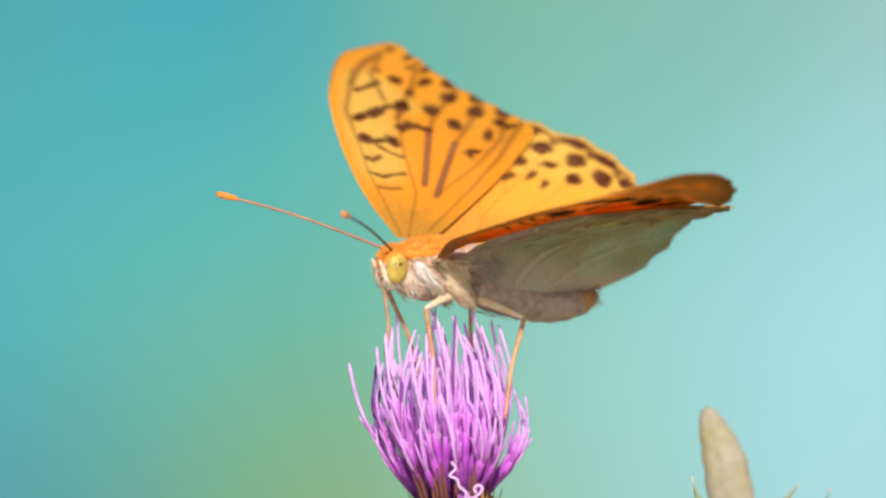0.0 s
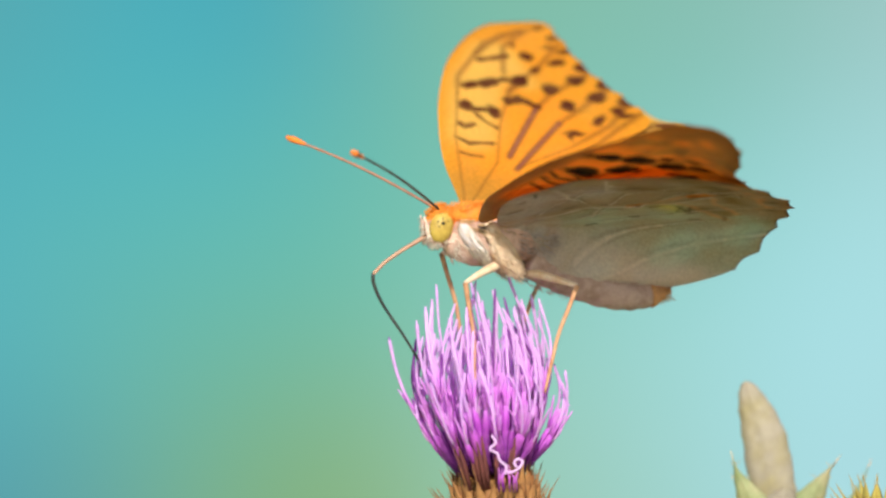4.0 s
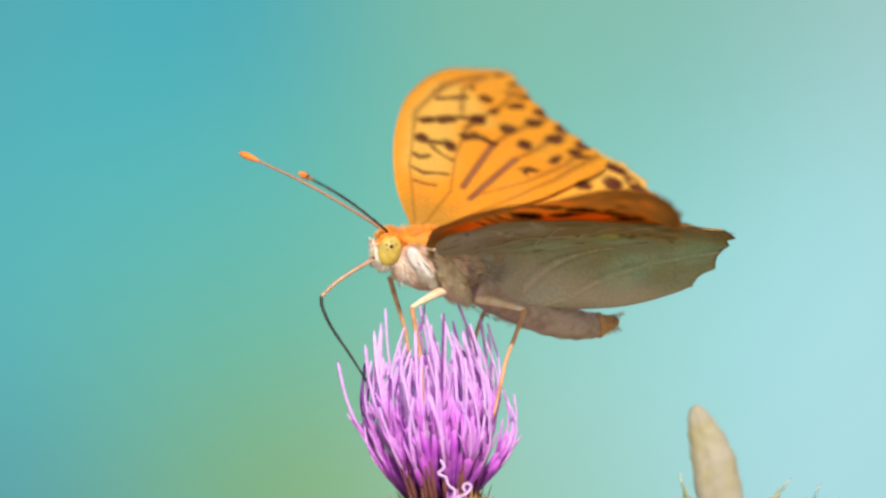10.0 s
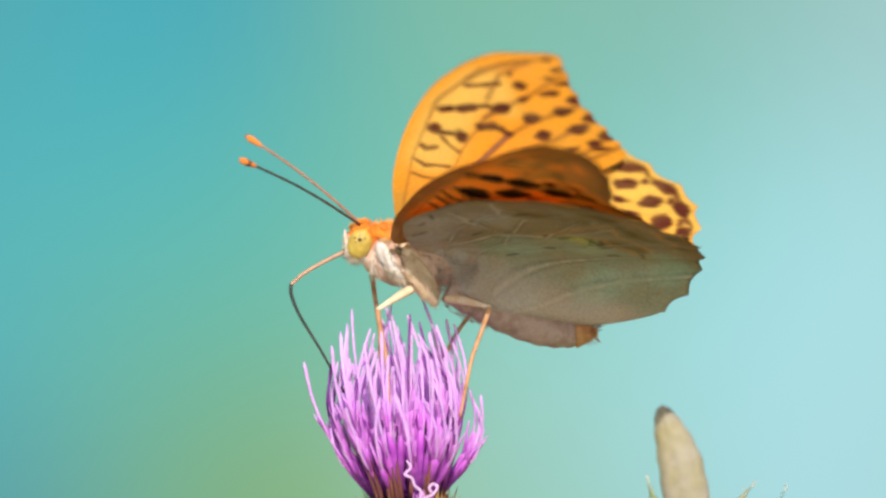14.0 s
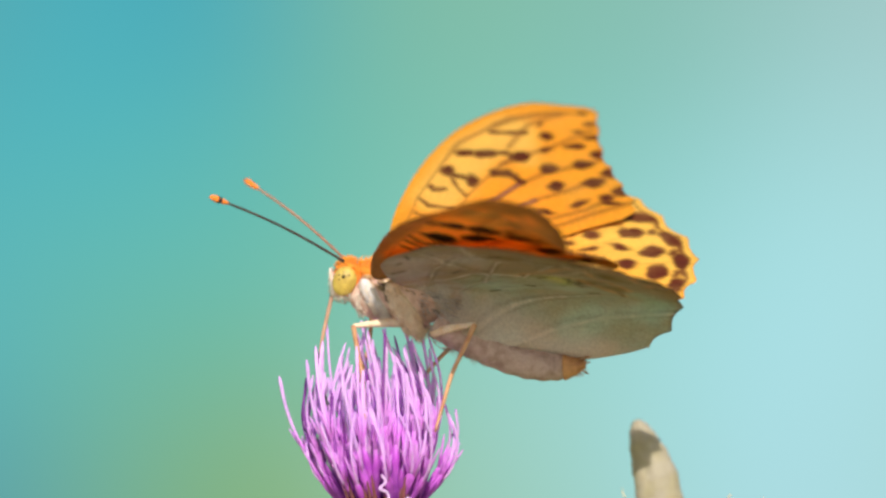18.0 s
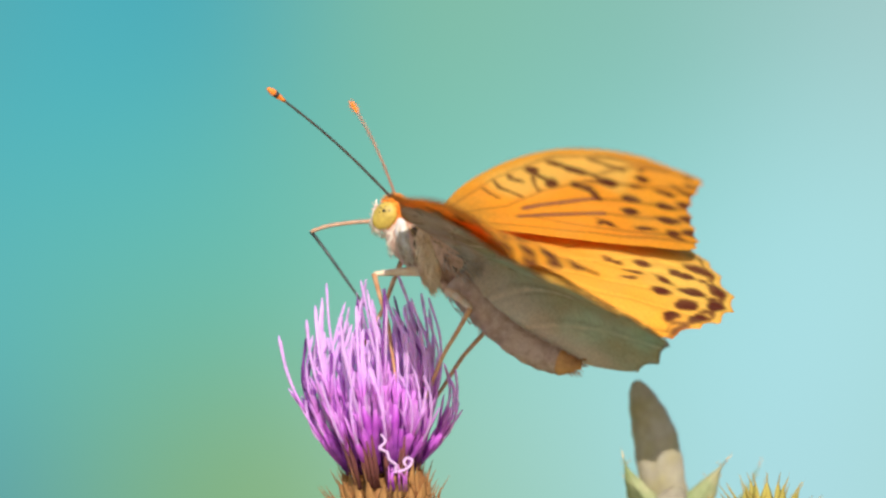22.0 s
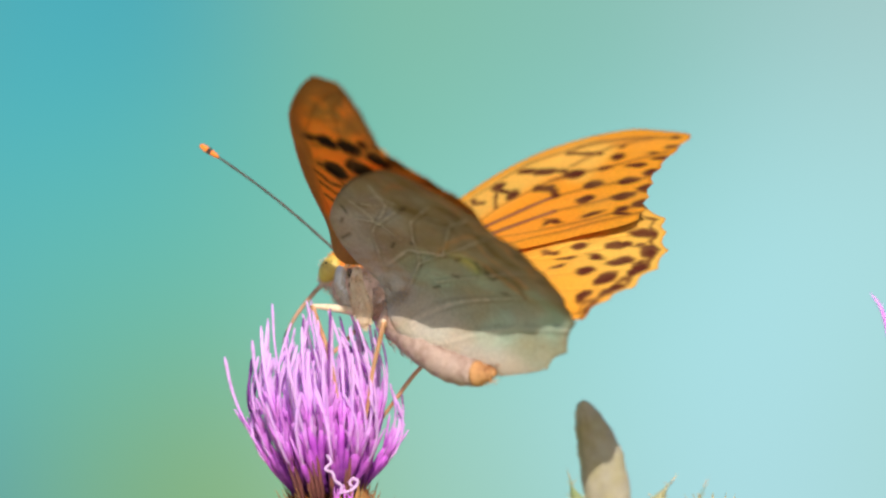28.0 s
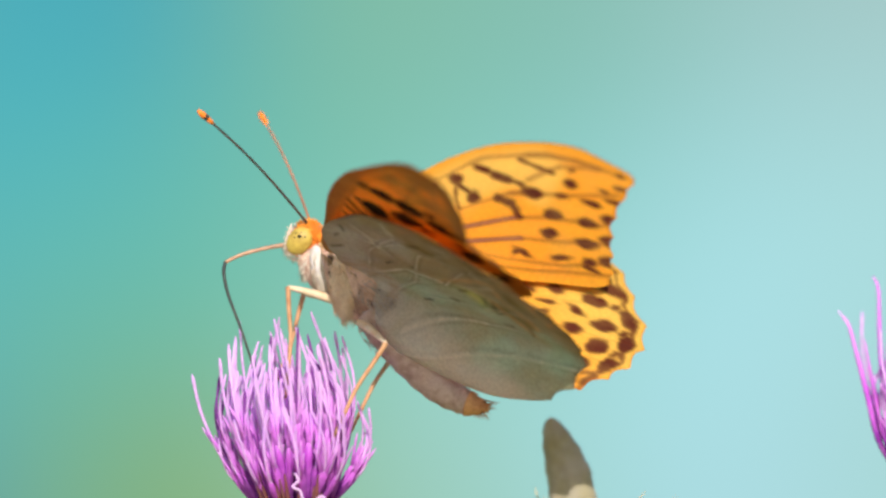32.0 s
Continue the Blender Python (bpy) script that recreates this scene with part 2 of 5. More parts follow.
def backdrop_material():
    m = bpy.data.materials.new("distance")
    m.use_nodes = True
    n, l = m.node_tree.nodes, m.node_tree.links
    n.remove(n["Principled BSDF"])
    tc = n.new("ShaderNodeTexCoord")
    total, weight = None, None
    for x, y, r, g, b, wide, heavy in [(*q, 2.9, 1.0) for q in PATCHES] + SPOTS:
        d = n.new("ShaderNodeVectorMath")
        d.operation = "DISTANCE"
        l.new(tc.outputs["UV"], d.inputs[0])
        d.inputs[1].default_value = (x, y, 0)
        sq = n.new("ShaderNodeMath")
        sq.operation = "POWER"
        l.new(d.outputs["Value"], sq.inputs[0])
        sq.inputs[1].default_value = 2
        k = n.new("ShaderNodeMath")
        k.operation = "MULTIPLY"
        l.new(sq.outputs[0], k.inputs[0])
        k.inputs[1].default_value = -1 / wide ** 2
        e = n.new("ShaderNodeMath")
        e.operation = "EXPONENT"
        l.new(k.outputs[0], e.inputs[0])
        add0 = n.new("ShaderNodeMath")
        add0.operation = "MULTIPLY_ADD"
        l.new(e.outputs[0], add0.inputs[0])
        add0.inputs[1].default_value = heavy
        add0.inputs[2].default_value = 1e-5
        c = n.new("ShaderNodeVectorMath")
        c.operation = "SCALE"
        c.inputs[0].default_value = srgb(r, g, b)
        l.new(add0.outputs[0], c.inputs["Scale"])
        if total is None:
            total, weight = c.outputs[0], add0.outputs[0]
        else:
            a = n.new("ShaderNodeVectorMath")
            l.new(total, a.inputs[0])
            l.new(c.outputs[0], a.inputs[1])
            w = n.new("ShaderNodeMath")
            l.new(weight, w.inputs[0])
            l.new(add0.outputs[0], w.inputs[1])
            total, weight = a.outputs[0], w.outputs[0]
    inv = n.new("ShaderNodeMath")
    inv.operation = "DIVIDE"
    inv.inputs[0].default_value = 1
    l.new(weight, inv.inputs[1])
    s = n.new("ShaderNodeVectorMath")
    s.operation = "SCALE"
    l.new(total, s.inputs[0])
    l.new(inv.outputs[0], s.inputs["Scale"])
    # The backdrop glows by itself; sun and sky do not light it.
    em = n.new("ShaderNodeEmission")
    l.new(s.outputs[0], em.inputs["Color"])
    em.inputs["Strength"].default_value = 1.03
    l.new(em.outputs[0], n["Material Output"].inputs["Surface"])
    return m


bm = bmesh.new()
uv = bm.loops.layers.uv.new("UVMap")
RB = BACK + 1050 * U
cols, rows_n = 60, 12
grid = []
for i in range(cols + 1):
    a = radians(-75 + 150 * i / cols)
    col = []
    for j in range(rows_n + 1):
        h = 6.0 * j / rows_n
        v = bm.verts.new((RB * math.sin(a), -1050 * U + RB * math.cos(a), h))
        col.append((v, (math.tan(max(-1.2, min(1.2, a))) / PX / 100 / 1050 * 0.0702 * 1050 / 0.0702 * 1.0, (h - Z0) / RB / PX / 100)))
    grid.append(col)
for i in range(cols):
    for j in range(rows_n):
        q = (grid[i][j], grid[i + 1][j], grid[i + 1][j + 1], grid[i][j + 1])
        f = bm.faces.new([v for v, _ in q])
        for loop, (_, c) in zip(f.loops, q):
            loop[uv].uv = c
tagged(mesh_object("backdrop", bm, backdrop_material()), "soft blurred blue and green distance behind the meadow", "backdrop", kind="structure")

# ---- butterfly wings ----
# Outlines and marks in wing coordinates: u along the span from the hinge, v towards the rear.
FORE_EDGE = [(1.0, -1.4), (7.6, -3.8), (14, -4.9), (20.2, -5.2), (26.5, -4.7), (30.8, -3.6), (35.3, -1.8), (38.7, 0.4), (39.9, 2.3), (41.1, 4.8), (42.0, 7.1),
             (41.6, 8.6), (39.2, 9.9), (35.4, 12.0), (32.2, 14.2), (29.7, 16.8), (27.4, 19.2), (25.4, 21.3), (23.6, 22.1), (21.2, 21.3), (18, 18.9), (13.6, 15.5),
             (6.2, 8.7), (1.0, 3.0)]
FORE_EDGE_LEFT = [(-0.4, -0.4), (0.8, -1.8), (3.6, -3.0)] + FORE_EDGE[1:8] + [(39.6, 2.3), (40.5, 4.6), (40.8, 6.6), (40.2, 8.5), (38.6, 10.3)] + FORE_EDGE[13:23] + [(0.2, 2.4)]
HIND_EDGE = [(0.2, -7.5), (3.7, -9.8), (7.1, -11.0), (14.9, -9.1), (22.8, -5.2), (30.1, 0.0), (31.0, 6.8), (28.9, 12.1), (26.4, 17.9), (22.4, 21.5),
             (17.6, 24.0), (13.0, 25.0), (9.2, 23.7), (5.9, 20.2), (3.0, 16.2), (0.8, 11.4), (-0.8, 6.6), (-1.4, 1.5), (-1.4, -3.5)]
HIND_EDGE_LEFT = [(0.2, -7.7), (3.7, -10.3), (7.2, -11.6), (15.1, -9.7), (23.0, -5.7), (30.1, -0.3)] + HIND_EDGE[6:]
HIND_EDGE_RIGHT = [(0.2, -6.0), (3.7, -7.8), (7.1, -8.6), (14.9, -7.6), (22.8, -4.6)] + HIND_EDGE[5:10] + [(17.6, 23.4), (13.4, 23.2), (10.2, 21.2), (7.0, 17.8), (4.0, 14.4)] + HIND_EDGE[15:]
ORANGE, PALE, BROWN = srgb(255, 170, 46), srgb(255, 206, 98), srgb(95, 42, 26)


def seg_dist(u, v, pts):
    best = np.full(u.shape, 99.0)
    for (a, b), (c, d) in zip(pts, pts[1:]):
        du, dv = c - a, d - b
        t = np.clip(((u - a) * du + (v - b) * dv) / (du * du + dv * dv + 1e-9), 0, 1)
        best = np.minimum(best, np.hypot(u - a - t * du, v - b - t * dv))
    return best


def wobble(u, v, f, seed):
    return (np.sin(u * f + seed) * np.cos(v * f * 1.3 + seed * 2.1) + 0.5 * np.sin(u * f * 2.3 - v * f * 1.7 + seed)) / 1.5


def soft(x, w=0.25):
    return 1 / (1 + np.exp(np.clip(x / w * 2, -30, 30)))


def ellipse(u, v, c, a, b, turn):
    """Signed distance (rough) to an ellipse with half axes a, b."""
    t = radians(turn)
    x, y = (u - c[0]) * math.cos(t) + (v - c[1]) * math.sin(t), -(u - c[0]) * math.sin(t) + (v - c[1]) * math.cos(t)
    return (np.hypot(x / a, y / b) - 1) * min(a, b)


def blend(col, mask, colour):
    return col * (1 - mask[:, None]) + np.array(colour)[None] * mask[:, None]


# Dark marks of the upper fore wing: centre, half length, half width, turn.
FORE_SPOTS = [((26.3, 9.0), 1.25, 1.0, 20), ((23.4, 11.4), 1.25, 1.0, 10), ((21.5, 15.5), 1.4, 0.6, 20), ((17.8, 12.5), 1.2, 0.5, 70), ((17.2, 12.0), 0.8, 0.4, 0),
              ((32.5, 5.7), 1.0, 0.85, 50), ((29.7, 7.0), 0.85, 0.55, 30), ((32.6, 9.8), 1.3, 0.7, 50), ((29.5, 12.2), 1.35, 0.9, 40), ((26.6, 15.1), 1.5, 1.0, 40),
              ((24.6, 17.8), 0.9, 0.75, 30), ((23.8, 19.0), 1.2, 0.5, 70), ((38.5, 9.1), 0.9, 0.5, 50), ((35.7, 10.8), 1.1, 0.55, 50), ((32.5, 13.0), 1.15, 0.85, 50), ((29.7, 16.1), 1.25, 1.0, 50),
              ((26.8, 18.9), 1.2, 1.0, 50), ((40.3, 7.0), 0.8, 0.45, 60), ((35.9, 8.7), 0.8, 0.35, 60), ((34.4, 3.8), 0.5, 0.35, 0),
              ((23.3, -1.4), 1.2, 0.75, 60), ((24.5, 0.9), 1.7, 0.85, 50), ((26.3, 4.9), 1.3, 1.05, 40), ((18.9, -1.7), 1.05, 0.9, 0), ((18.7, 2.0), 1.15, 0.8, 150)]
FORE_BARS = [([(23.2, -2.0), (24.7, 1.0), (25.9, 3.0), (26.0, 4.6)], 0.36), ([(21.6, 3.6), (22.4, 5.0)], 0.62), ([(22.4, 5.0), (21.7, 7.4)], 0.5),
             ([(29.2, -0.4), (30.1, 1.2), (31.5, 3.0)], 0.42), ([(19.2, -2.4), (18.5, -0.4), (18.7, 1.4)], 0.36), ([(18.4, -1.2), (16.6, 0.9), (15.6, 2.5)], 0.2),
             ([(15.3, -2.3), (14.8, -1.6), (15.7, -0.4)], 0.32), ([(12.5, -2.4), (11.8, -0.9), (12.3, 0.4), (12.6, 2.1)], 0.24), ([(9.9, -1.8), (9.6, -0.4), (9.7, 0.9)], 0.17)]
FORE_BRANDS = [([(21.0, 7.3), (10.8, 4.4)], 0.42), ([(19.2, 10.4), (8.7, 5.5)], 0.42)]
FORE_VEINS = [[(0.7, 0.0), (9.2, 2.9), (16.1, 2.8), (23.6, 3.7), (27.3, 5.3)], [(23.6, 3.7), (31.3, 7.6), (37.2, 10.0)], [(20.6, 7.1), (25.1, 9.1), (31.0, 13.5), (34.6, 13.7)],
              [(19.0, 10.3), (24.0, 13.6), (30.9, 17.2)], [(8.7, 5.5), (14.9, 12.2), (20.8, 17.0), (28.3, 19.8)], [(2.1, 3.0), (9.9, 10.1), (16.8, 15.7), (25.3, 21.2)],
              [(1.3, -0.8), (12.5, -2.7), (24.6, -3.0), (33.6, 0.2), (38.4, 4.9)], [(27.4, 2.8), (33.5, 2.6), (38.0, 5.0)], [(30.6, -0.8), (36.5, 2.4), (39.4, 5.9)]]
HIND_SPOTS = [((23.2, 11.0), 1.6, 1.25, 40), ((21.4, 15.3), 1.6, 1.25, 20), ((18.0, 18.3), 1.5, 1.2, 0), ((14.2, 20.1), 1.2, 0.95, -20), ((19.7, 11.5), 1.2, 0.6, 70), ((17.0, 14.4), 1.2, 0.95, 40),
              ((19.3, 7.6), 1.1, 0.8, 60), ((16.0, 5.5), 1.3, 0.45, 60), ((16.9, 8.9), 1.0, 0.45, 40), ((15.1, 10.3), 0.9, 0.4, 20), ((27.0, 9.8), 1.9, 1.0, 60), ((25.3, 15.3), 2.0, 1.0, 110),
              ((22.0, 19.2), 1.9, 1.0, 140), ((17.3, 21.6), 1.9, 0.9, 160), ((13.5, 22.6), 1.3, 0.55, 175), ((25.0, 12.8), 0.8, 0.5, 0), ((23.2, 17.4), 0.8, 0.5, 0), ((19.4, 20.4), 0.8, 0.45, 0)]
HIND_VEINS = [[(-1.6, -0.3), (7.5, 1.6), (12.5, 5.0)], [(12.5, 5.0), (18.6, 8.9), (26.2, 13.5)], [(12.5, 5.0), (20.7, 6.1), (26.7, 9.5)], [(7.5, 1.6), (15.7, 0.2), (23.8, 3.6)], [(5.4, 4.1), (12.5, 10.5), (23.1, 20.0)],
              [(1.4, 3.6), (8.4, 11.5), (19.4, 22.8)], [(-1.6, 3.6), (6.3, 13.5), (14.3, 24.3)], [(-0.5, -3.3), (8.7, -5.3), (16.8, -3.3)]]
UNDER_SPOTS = [((24.5, -2.1), 1.2, 0.5, 62), ((25.0, 0.2), 1.6, 0.95, 66), ((26.1, 3.7), 1.8, 1.05, 68), ((19.2, 0.6), 1.75, 1.15, 72), ((22.2, 4.5), 1.9, 1.15, 68), ((26.8, 8.4), 1.9, 1.1, 60),
               ((29.3, 12.0), 2.3, 0.9, 58), ((28.6, 6.3), 0.9, 0.5, 60), ((27.6, 17.4), 1.6, 0.7, 50), ((22.6, 13.6), 1.5, 0.9, 50), ((22.2, 17.8), 1.6, 0.7, 40), ((30.6, 9.0), 0.8, 0.45, 60)]
UNDER_BARS = [([(16.9, -2.6), (15.8, -0.6), (16.1, 1.1)], 0.28), ([(14.8, -2.2), (13.8, -0.4), (14.2, 1.8)], 0.28), ([(12.2, -2.0), (11.3, -0.0)], 0.25), ([(19.1, -1.9), (16.6, 2.3)], 0.2)]


HIND_VEINS += [[(9.5, -7.8), (11.5, -4.5), (10.5, -1.2)], [(13.5, -7.2), (15.2, -4.6)], [(16.5, -5.6), (18.4, -3.2)], [(11, -4.5), (17, -1.6)], [(19.5, 2.5), (21.2, 5.2), (20.6, 8)], [(22.6, 6.5), (24.2, 9.2), (23.4, 12)]]


def paint_fore_top(u, v, rim):
    col = np.tile(np.array(ORANGE), (len(u), 1))
    col = blend(col, soft(seg_dist(u, v, [(31, 1.5), (24, -0.6), (14, -0.6)]) - 3.2, 1.0) * 0.8, PALE)
    col = blend(col, soft(seg_dist(u, v, [(29, 4.5), (26.5, 5.6)]) - 1.6, 0.7) * 0.6, PALE)
    col = blend(col, soft(np.hypot(u, v) - 7 - wobble(u, v, 0.8, 1), 2.0) * 0.55, srgb(190, 140, 60))
    for p in FORE_VEINS:
        d = seg_dist(u, v, p)
        outer = soft(-(np.hypot(u, v) - 21), 3.0)
        col = blend(col, soft(d - 0.12 - 0.16 * outer, 0.16 + 0.2 * outer) * (0.55 + 0.2 * outer), srgb(128, 66, 34))
    for p, w in FORE_BRANDS:
        col = blend(col, soft(seg_dist(u, v, p) - w, 0.16) * 0.85, srgb(125, 65, 45))
        col = blend(col, soft(seg_dist(u, v, p) - w * 0.3, 0.12) * 0.6, srgb(180, 120, 110))
    d = np.full(u.shape, 99.0)
    for c, a, b, t in FORE_SPOTS:
        d = np.minimum(d, ellipse(u, v, c, a * 1.06, b * 1.06, t) + 0.16 * wobble(u, v, 2.0, c[0]))
    for p, w in FORE_BARS:
        d = np.minimum(d, seg_dist(u, v, p) - w * 1.1 + 0.25 * w / 0.5 * wobble(u, v, 1.5, w * 9))
    col = blend(col, soft(d, 0.2), BROWN)
    return blend(col, soft(rim - 0.35, 0.15) * soft(-(u - 30), 3.0) * 0.6, srgb(170, 85, 35))


def paint_hind_top(u, v, rim):
    col = np.tile(np.array(srgb(250, 172, 58)), (len(u), 1))
    col = blend(col, soft(-(u - 17 - wobble(u, v, 0.5, 2)), 2.5) * 0.75, srgb(238, 190, 85))
    col = blend(col, soft(np.hypot(u, v) - 9, 3.0) * 0.5, srgb(195, 130, 60))
    for p in HIND_VEINS:
        col = blend(col, soft(seg_dist(u, v, p) - 0.1, 0.14) * 0.35, srgb(190, 120, 40))
    d = np.full(u.shape, 99.0)
    for c, a, b, t in HIND_SPOTS:
        d = np.minimum(d, ellipse(u, v, c, a * 1.12, b * 1.12, t) + 0.2 * wobble(u, v, 2.0, c[0]))
    col = blend(col, soft(d, 0.2), BROWN)
    line = np.abs(rim - 1.25 - 0.25 * wobble(u, v, 1.2, 3))
    col = blend(col, soft(line - 0.24 - 0.2 * wobble(u, v, 1.3, 1), 0.2) * 0.9 * soft(-(u - 12), 0.8), BROWN)
    return blend(col, soft(rim - 0.25, 0.12) * 0.5, srgb(200, 110, 40))


def paint_fore_under(u, v, rim):
    """Red-orange disc, orange cells between black spots, olive-brown tip and leading edge."""
    col = np.tile(np.array(srgb(252, 160, 62)), (len(u), 1))
    col = blend(col, soft(ellipse(u, v, (13, 4), 10, 5.5, 20), 2.5) * 0.5, srgb(238, 128, 62))
    tip = soft(-(u - 29.5 + 0.42 * v - 1.3 * wobble(u, v, 0.9, 4)), 1.6)
    col = blend(col, tip * 0.85, srgb(172, 138, 84))
    col = blend(col, soft(rim - 1.5 - 0.4 * wobble(u, v, 0.7, 2), 0.8) * 0.8, srgb(146, 104, 66))
    pale = np.full(u.shape, 99.0)
    for c, a in (((30.5, 2.2), 1.4), ((29.3, 6.0), 1.5), ((28.4, 10.0), 1.3), ((34.5, 4.4), 1.0), ((26.8, -0.6), 1.2), ((32.2, 8.4), 1.0), ((33.5, 0.8), 1.0), ((25.0, 3.0), 1.1), ((31.0, 12.2), 1.1), ((37.0, 6.0), 0.8)):
        pale = np.minimum(pale, ellipse(u, v, c, a * 1.2, a * 0.8, 60))
    col = blend(col, soft(pale + 0.35 * wobble(u, v, 1.1, 6), 0.5) * 0.9, srgb(250, 166, 76))
    d = np.full(u.shape, 99.0)
    for c, a, b, t in UNDER_SPOTS:
        d = np.minimum(d, ellipse(u, v, c, a * 1.12, b * 1.4, t) + 0.16 * wobble(u, v, 2.0, c[0]))
    for p, w in UNDER_BARS:
        d = np.minimum(d, seg_dist(u, v, p) - w + 0.1 * wobble(u, v, 2.5, w * 9))
    col = blend(col, soft(d, 0.22), srgb(38, 24, 22))
    for p in FORE_VEINS:
        col = blend(col, soft(seg_dist(u, v, p) - 0.12, 0.14) * 0.35, srgb(150, 90, 50))
    col = blend(col, soft(v + 2.9, 0.5) * soft(u - 30, 3.0) * 0.8, srgb(150, 108, 72))
    return blend(col, soft(np.hypot(u, v) - 6.5 - wobble(u, v, 0.9, 2), 1.5) * 0.75, srgb(165, 135, 100))


def paint_hind_under(u, v, rim):
    """Silvery green rear half, brown-grey front half, olive patches, pale veins with a dark edge, scratches."""
    line = [(-2, -5), (4, -2.6), (8.5, -0.4), (12, 4.6), (15.5, 8.6), (16.5, 16), (17, 21)]
    # side of the dividing vein: positive in front of it
    cut = np.interp(v, [-5, -2.6, -0.4, 4.6, 8.6, 16, 24], [-2, 4, 8.5, 12.4, 15.2, 16.4, 17])
    front = soft(cut - u + 0.5 * wobble(u, v, 0.9, 3), 1.0)
    col = np.tile(np.array(srgb(178, 198, 174)), (len(u), 1))
    col = blend(col, soft(seg_dist(u, v, [(6, 4), (10, 9), (13, 17)]) - 2.8 - wobble(u, v, 0.8, 1), 1.2) * 0.6, srgb(190, 210, 196))
    col = blend(col, soft(seg_dist(u, v, [(13.6, 3.4), (14.2, 6.2), (14.0, 9.6)]) - 1.1, 0.9) * 0.9, srgb(206, 206, 106))
    col = blend(col, front * 0.85, srgb(178, 160, 134))
    col = blend(col, front * soft(seg_dist(u, v, [(3, -8), (9, -8), (14, -5)]) - 3.2 - wobble(u, v, 0.7, 6), 1.6) * 0.8, srgb(192, 186, 186))
    col = blend(col, soft(wobble(u, v, 0.42, 5) - 0.25, 0.25) * 0.4, srgb(150, 118, 84))
    col = blend(col, soft(-(u - 19 - 0.12 * v - 1.5 * wobble(u, v, 0.5, 7)), 2.2) * 0.5, srgb(150, 124, 92))
    streak = soft(np.abs(rim - 3.0 - 0.9 * wobble(u, v, 0.6, 12)) - 0.5, 0.4) * soft(-(u - 20), 2.0) * np.clip(0.6 + wobble(u, v, 0.9, 14), 0, 1)
    col = blend(col, streak * 0.75, srgb(206, 138, 88))
    col = blend(col, soft(rim - 1.2 - 0.5 * wobble(u, v, 1.0, 15), 0.4) * soft(-(u - 21), 2.0) * 0.5, srgb(170, 112, 78))
    col = blend(col, soft(-wobble(u, v, 0.95, 11) + 0.45, 0.25) * 0.2, srgb(205, 190, 165))
    col = blend(col, soft(np.abs(wobble(u * 2.2, v * 0.8, 1.3, 8)) - 0.1, 0.1) * 0.22, srgb(120, 96, 76))
    olive = np.full(u.shape, 99.0)
    for p, w in (([(18.3, -1.0), (19.6, 2.4), (20.8, 6.0)], 0.9), ([(27.6, -1.6), (28.0, 2.0)], 1.2), ([(15.2, 11.8), (16.0, 16.0)], 0.8), ([(22.2, 10.6), (20.4, 15.0)], 0.9), ([(24.6, 5.0), (24.8, 8.6)], 0.8)):
        olive = np.minimum(olive, seg_dist(u, v, p) - w + 0.4 * wobble(u, v, 1.4, w))
    col = blend(col, soft(olive, 0.8) * 0.85, srgb(126, 100, 52))
    warm = np.full(u.shape, 99.0)
    for p in ([(11.6, 4.0), (16.4, 6.0), (21.3, 9.4)], [(15.9, 8.4), (14.9, 14.2), (14.6, 17.4)], [(21.3, 9.4), (18.2, 12.4), (16.8, 17.3)], [(24.8, 10.4), (23.6, 15), (20.8, 19)], [(26.8, 3.0), (27, 8), (26, 13.6)]):
        warm = np.minimum(warm, seg_dist(u, v, p) + 0.25 * wobble(u, v, 1.6, 4))
    col = blend(col, soft(warm - 0.26, 0.24) * 0.7, srgb(214, 160, 112))
    col = blend(col, soft(rim - 1.5 - 0.6 * wobble(u, v, 0.8, 5), 0.8) * soft(-(u - 17), 2.0) * 0.65, srgb(148, 116, 80))
    dots = np.full(u.shape, 99.0)
    for c in ((23.6, 11.7), (24.2, 16.6), (20.4, 19.8), (25.8, 7.6)):
        dots = np.minimum(dots, ellipse(u, v, c, 0.9, 0.5, 60))
    col = blend(col, soft(dots, 0.35) * 0.5, srgb(84, 60, 38))
    col = blend(col, soft(rim - 0.3, 0.15) * 0.7 * soft(-(u - 12), 2.0), srgb(80, 55, 42))
    for p in HIND_VEINS:
        d = seg_dist(u, v, p) + 0.06 * wobble(u, v, 1.8, 2)
        near = 0.6 + 0.5 * wobble(u, v, 0.7, p[0][0])
        col = blend(col, soft(d - 0.06, 0.1) * np.clip(near, 0.1, 0.95), srgb(240, 228, 208))
        col = blend(col, soft(np.abs(d - 0.34) - 0.06, 0.1) * np.clip(near - 0.1, 0.1, 0.6), srgb(92, 80, 66))
    d = seg_dist(u, v, line[:5]) + 0.08 * wobble(u, v, 1.4, 5)
    col = blend(col, soft(d - 0.1, 0.12) * 0.8, srgb(240, 226, 206))
    col = blend(col, soft(np.abs(seg_dist(u + 0.35, v - 0.3, line[:5])) - 0.1, 0.14) * 0.55, srgb(88, 76, 62))
    scratch = np.full(u.shape, 99.0)
